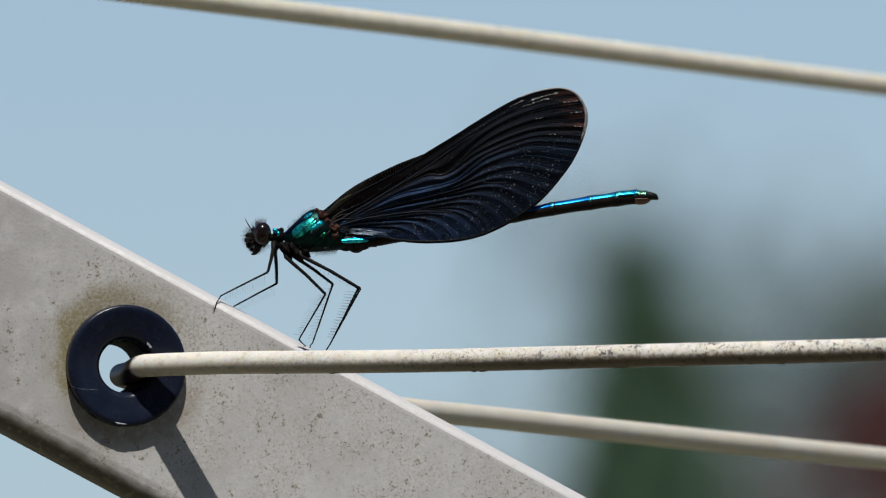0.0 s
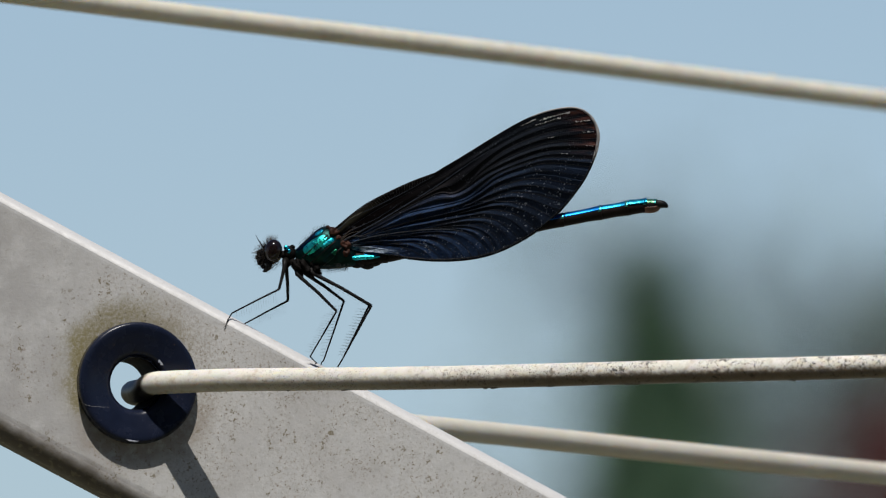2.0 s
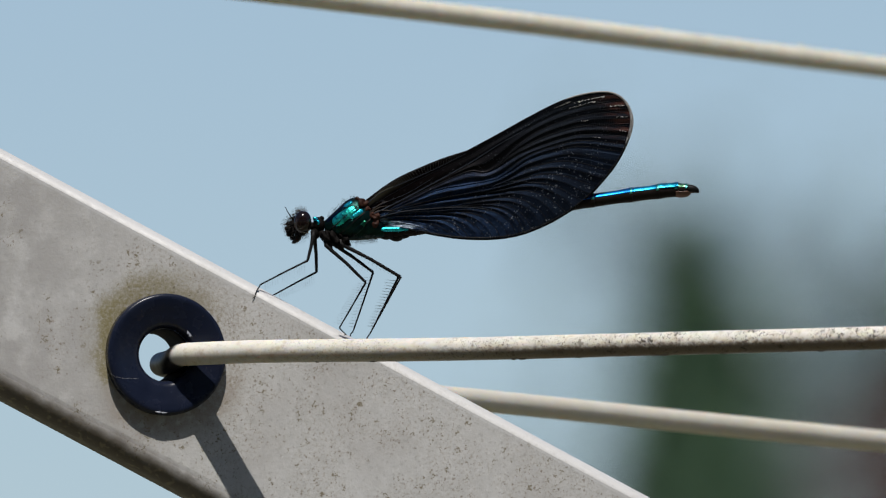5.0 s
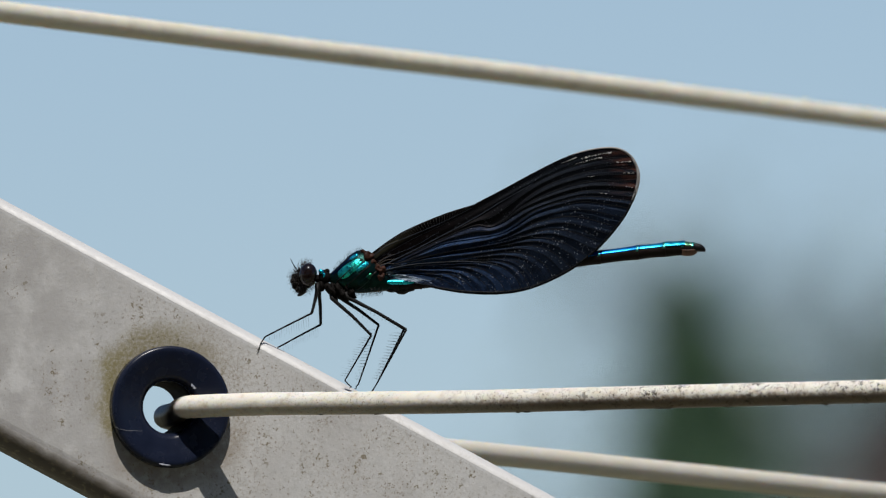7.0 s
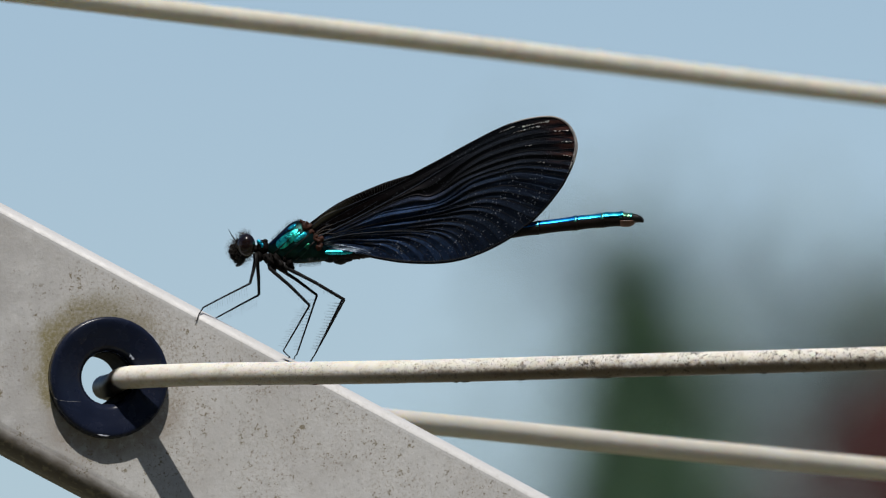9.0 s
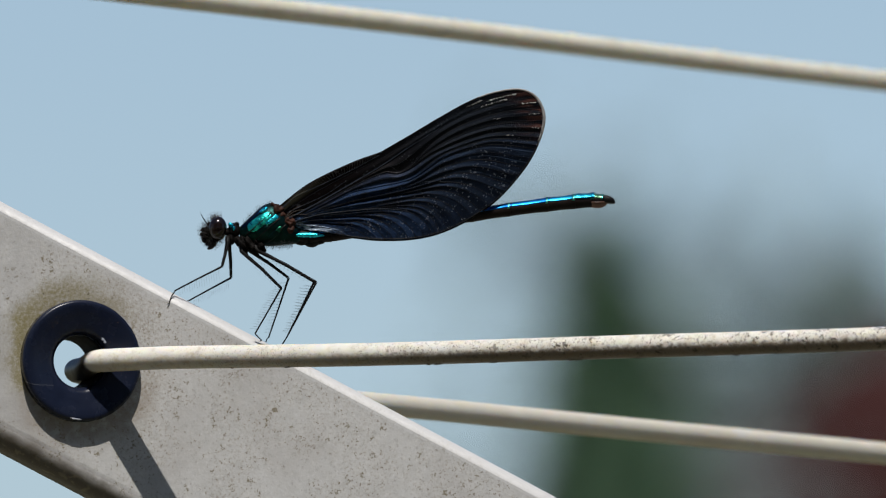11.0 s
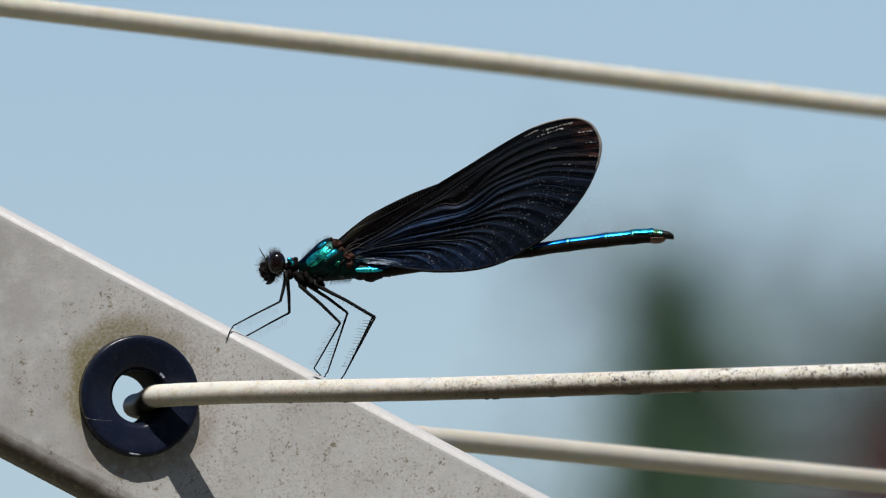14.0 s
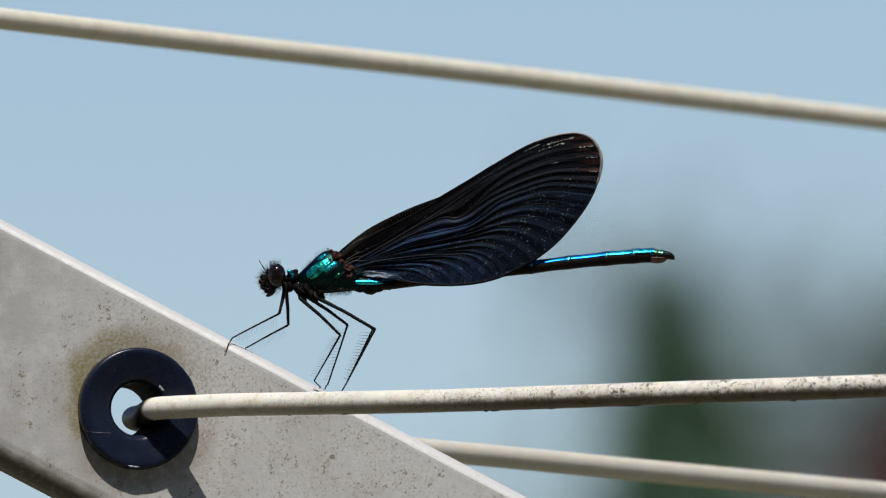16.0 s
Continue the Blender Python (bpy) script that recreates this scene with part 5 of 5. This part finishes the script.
def house(x, y):
    h = thing("house", Matrix.Translation((x, y, 0)), "house with grey rendered walls and dark red tiled roof", "house")
    wide, deep, eave, ridge = 14.0, 12.0, 4.30, 8.80
    bm = bmesh.new()
    box(bm, (0.3, 0.3, 0), (wide - 0.3, deep - 0.3, eave))
    part("wall", bm, RENDERED, h)
    bm = bmesh.new()
    c = [bm.verts.new(p) for p in ((0, 0, eave), (wide, 0, eave), (wide, deep, eave), (0, deep, eave), (6.0, deep / 2, ridge), (wide - 6.0, deep / 2, ridge))]
    for f in ((0, 1, 5, 4), (1, 2, 5), (2, 3, 4, 5), (3, 0, 4), (3, 2, 1, 0)):
        bm.faces.new([c[i] for i in f])
    roof = part("roof", bm, ROOF_RED, h)
    # courses of tiles on the front slope and the left hip
    course = bmesh.new()
    for k in range(24):
        t = (k + 0.2) / 24
        z, off = eave + (ridge - eave) * t, 6.0 * t
        tube(course, [(6.0 * t + 0.05, off - 0.03, z + 0.02), (wide - 6.0 * t - 0.05, off - 0.03, z + 0.02)], [0.035, 0.035], 4)
        tube(course, [(6.0 * t - 0.03, off + 0.05, z + 0.02), (6.0 * t - 0.03, deep - off - 0.05, z + 0.02)], [0.035, 0.035], 4)
    part("tile_course", course, ROOF_RED, roof)
    for wx in (1.5, 5.6):
        bm = bmesh.new()
        box(bm, (wx, 0.22, 1.0), (wx + 1.5, 0.31, 2.3))
        win = part("window", bm, FRAME_WHITE, h)
        for k in (0, 1):
            bm = bmesh.new()
            box(bm, (wx + 0.08 + 0.71 * k, 0.2, 1.08), (wx + 0.71 + 0.71 * k, 0.218, 2.22))
            part("pane", bm, GLASS, win)
    bm = bmesh.new()
    box(bm, (3.0, 0.24, 0), (4.0, 0.31, 2.1))
    part("door", bm, ROOF_RED, h)
    return h


conifer(0.477, 60.0, 5.455, 0.76, NEEDLES, 3, "narrow dark green conifer with a pointed top", steps=190, dome=0.75)
conifer(1.97, 115.0, 8.78, 1.65, LEAVES, 5, "dark green conifer behind the house", dome=0.6)
conifer(1.10, 112.0, 8.22, 1.6, LEAVES, 8, "broad dark green conifer behind the house", dome=0.5)
conifer(1.53, 113.0, 8.02, 1.45, LEAVES, 14, "low dark green conifer beside the taller ones", dome=0.5)


def sparse_tree(x, y, height, radius, seed, label, limb_count=70):
    """A light-crowned broadleaf tree: trunk, forking limbs, scattered leaves with sky between them."""
    rng = random.Random(seed)
    tree = thing("broadleaf_tree", Matrix.Translation((x, y, 0)), label, "tree")
    bm = bmesh.new()
    tube(bm, [(0, 0, -0.1), (0.03, 0, height * 0.35), (-0.02, 0.02, height * 0.7), (0, 0, height * 0.97)], [0.09, 0.065, 0.035, 0.006], 10)
    part("trunk", bm, BARK, tree)
    limbs, pts, faces = bmesh.new(), [], []
    for n in range(limb_count):
        h = height * rng.uniform(0.3, 0.93)
        a = rng.uniform(0, 2 * math.pi)
        ln = radius * rng.uniform(0.5, 1.0) * min(1.0, 2.2 * (1 - h / height) ** 0.6)
        end = Vector((math.cos(a) * ln, math.sin(a) * ln, h + rng.uniform(0.3, 0.7) * min(ln, height - h)))
        tube(limbs, [(0, 0, h), (end.x * 0.5, end.y * 0.5, h + (end.z - h) * 0.35), tuple(end)], [0.022, 0.014, 0.004], 5)
        for _ in range(30):
            t = rng.uniform(0.35, 1.1)
            c = Vector((end.x * t, end.y * t, h + (end.z - h) * t)) + Vector((rng.gauss(0, 0.13), rng.gauss(0, 0.13), rng.gauss(0, 0.13)))
            u = Vector((rng.gauss(0, 1), rng.gauss(0, 1), rng.gauss(0, 1))).normalized() * rng.uniform(0.03, 0.05)
            v = u.cross(Vector((rng.gauss(0, 1), rng.gauss(0, 1), rng.gauss(0, 1)))).normalized() * rng.uniform(0.018, 0.03)
            i = len(pts)
            pts += [c - u, c + v, c + u, c - v]
            faces.append((i, i + 1, i + 2, i + 3))
    tagged(part("branchwork", limbs, BARK, tree), kind="stuff")
    me = bpy.data.meshes.new("crown")
    me.from_pydata([tuple(p) for p in pts], [], faces)
    me.materials.append(LEAVES_PALE)
    crown = tagged(new("crown", me), kind="stuff")
    crown.parent = tree
    return tree


sparse_tree(1.60, 112.0, 9.35, 1.42, 17, "thin-crowned broadleaf tree with silvery leaves behind the house", 165)
sparse_tree(0.56, 74.0, 6.82, 0.80, 23, "thin-crowned broadleaf tree with silvery leaves behind the conifers", 72)
house(-2.34, 95.0)


def hedge(x0, x1, y, height, depth, seed, label):
    """A leafy hedge of stems and leaves, added unseen behind the camera to cut the skylight."""
    rng = random.Random(seed)
    h = thing("hedge", Matrix.Translation((0, y, 0)), label, "hedge")
    stems = bmesh.new()
    for k in range(24):
        x = x0 + (x1 - x0) * (k + rng.random()) / 24
        tube(stems, [(x, 0, -0.05), (x + rng.uniform(-0.1, 0.1), 0, height * 0.5), (x + rng.uniform(-0.2, 0.2), 0, height * 0.9)], [0.03, 0.02, 0.006], 5)
    tagged(part("branchwork", stems, BARK, h), kind="stuff")
    pts, faces = [], []
    for _ in range(80000):
        c = Vector((rng.uniform(x0, x1), rng.gauss(0, depth * 0.35), rng.uniform(0.02, 1.0) * height + rng.gauss(0, 0.05)))
        u = Vector((rng.gauss(0, 1), rng.gauss(0, 1), rng.gauss(0, 1))).normalized() * rng.uniform(0.06, 0.12)
        v = u.cross(Vector((rng.gauss(0, 1), rng.gauss(0, 1), rng.gauss(0, 1)))).normalized() * rng.uniform(0.03, 0.06)
        i = len(pts)
        pts += [c - u, c + v, c + u, c - v]
        faces.append((i, i + 1, i + 2, i + 3))
    me = bpy.data.meshes.new("foliage")
    me.from_pydata([tuple(p) for p in pts], [], faces)
    me.materials.append(LEAVES)
    leaves = tagged(new("foliage", me), kind="stuff")
    leaves.parent = h
    return h


# unseen screen of leaves: darkens the fill and reflections on camera-facing sides
hedge(-11, 11, -8.0, 9.5, 1.2, 21, "tall dense leafy hedge, added out of view to block skylight")


# ---- what moves ----
def motions():
    pitch = [(0, 0), (0.5, 0.2), (1, 0.22), (1.5, 0.51), (2, 0.61), (2.5, 1.14), (3, 1.06), (3.5, 1.56), (4, 2.76), (4.2, 3.06), (6.3, 3.87),
             (6.5, 3.94), (7, 4.31), (7.5, 4.47), (8, 4.3), (8.5, 4.3), (9, 4.14), (9.5, 4.08), (9.7, 4.0), (11.8, 0.6), (12, 0.45),
             (12.5, 0.6), (13, 0.45), (13.5, 0.5), (14, 0.7), (14.5, 0.81), (15, 0.95), (15.5, 1.1), (16, 1.4)]
    for w in WINGS:
        far = w.data.vertices[0].co.y > 0
        root = WING_ROOT * MM
        # the wings sink a little at their roots as they tilt
        walk(w, [(t, pose(root.x, root.y, root.z - 0.085 * a * MM, 0, 0.90 * a - (0.2 if far and t > 10 else 0.0), 0)) for t, a in pitch])
    swing = [(0, 0), (0.5, -0.82), (1, -1.28), (1.5, -1.43), (2, -1.56), (2.5, -0.98), (3, -0.78), (3.5, -0.85), (4, 0.37), (4.2, 0.68),
             (6.3, 1.34), (6.5, 1.57), (7, 2.03), (7.5, 1.93), (8, 2.25), (8.5, 2.27), (9, 2.29), (9.5, 2.29), (9.7, 2.31), (11.8, 1.66),
             (12, 1.46), (12.5, 2.38), (13, 2.07), (13.5, 2.09), (14, 2.4), (14.5, 2.81), (15, 2.81), (15.5, 3.14), (16, 3.94)]
    # the whole insect leans a little along the arm
    lean = [(0, 0.0), (4.2, 0.0), (6.3, 0.22), (9.7, 0.22), (11.8, 0.16), (12.5, 0.16), (13, 0.22), (14.5, 0.26), (15, 0.36), (16, 0.38)]
    walk(FLY, [(t, Matrix.Translation((a * MM, 0, 0)) @ FLY_POSE) for t, a in lean])
    # the front feet keep their hold
    for fore in FORELEGS[:2]:
        walk(fore, [(t, Matrix.Translation((-a * MM, 0, 0))) for t, a in lean])
    root = TAIL_ROOT * MM
    walk(TAIL, [(t, pose(*root, 0, a, 0)) for t, a in swing])


motions()
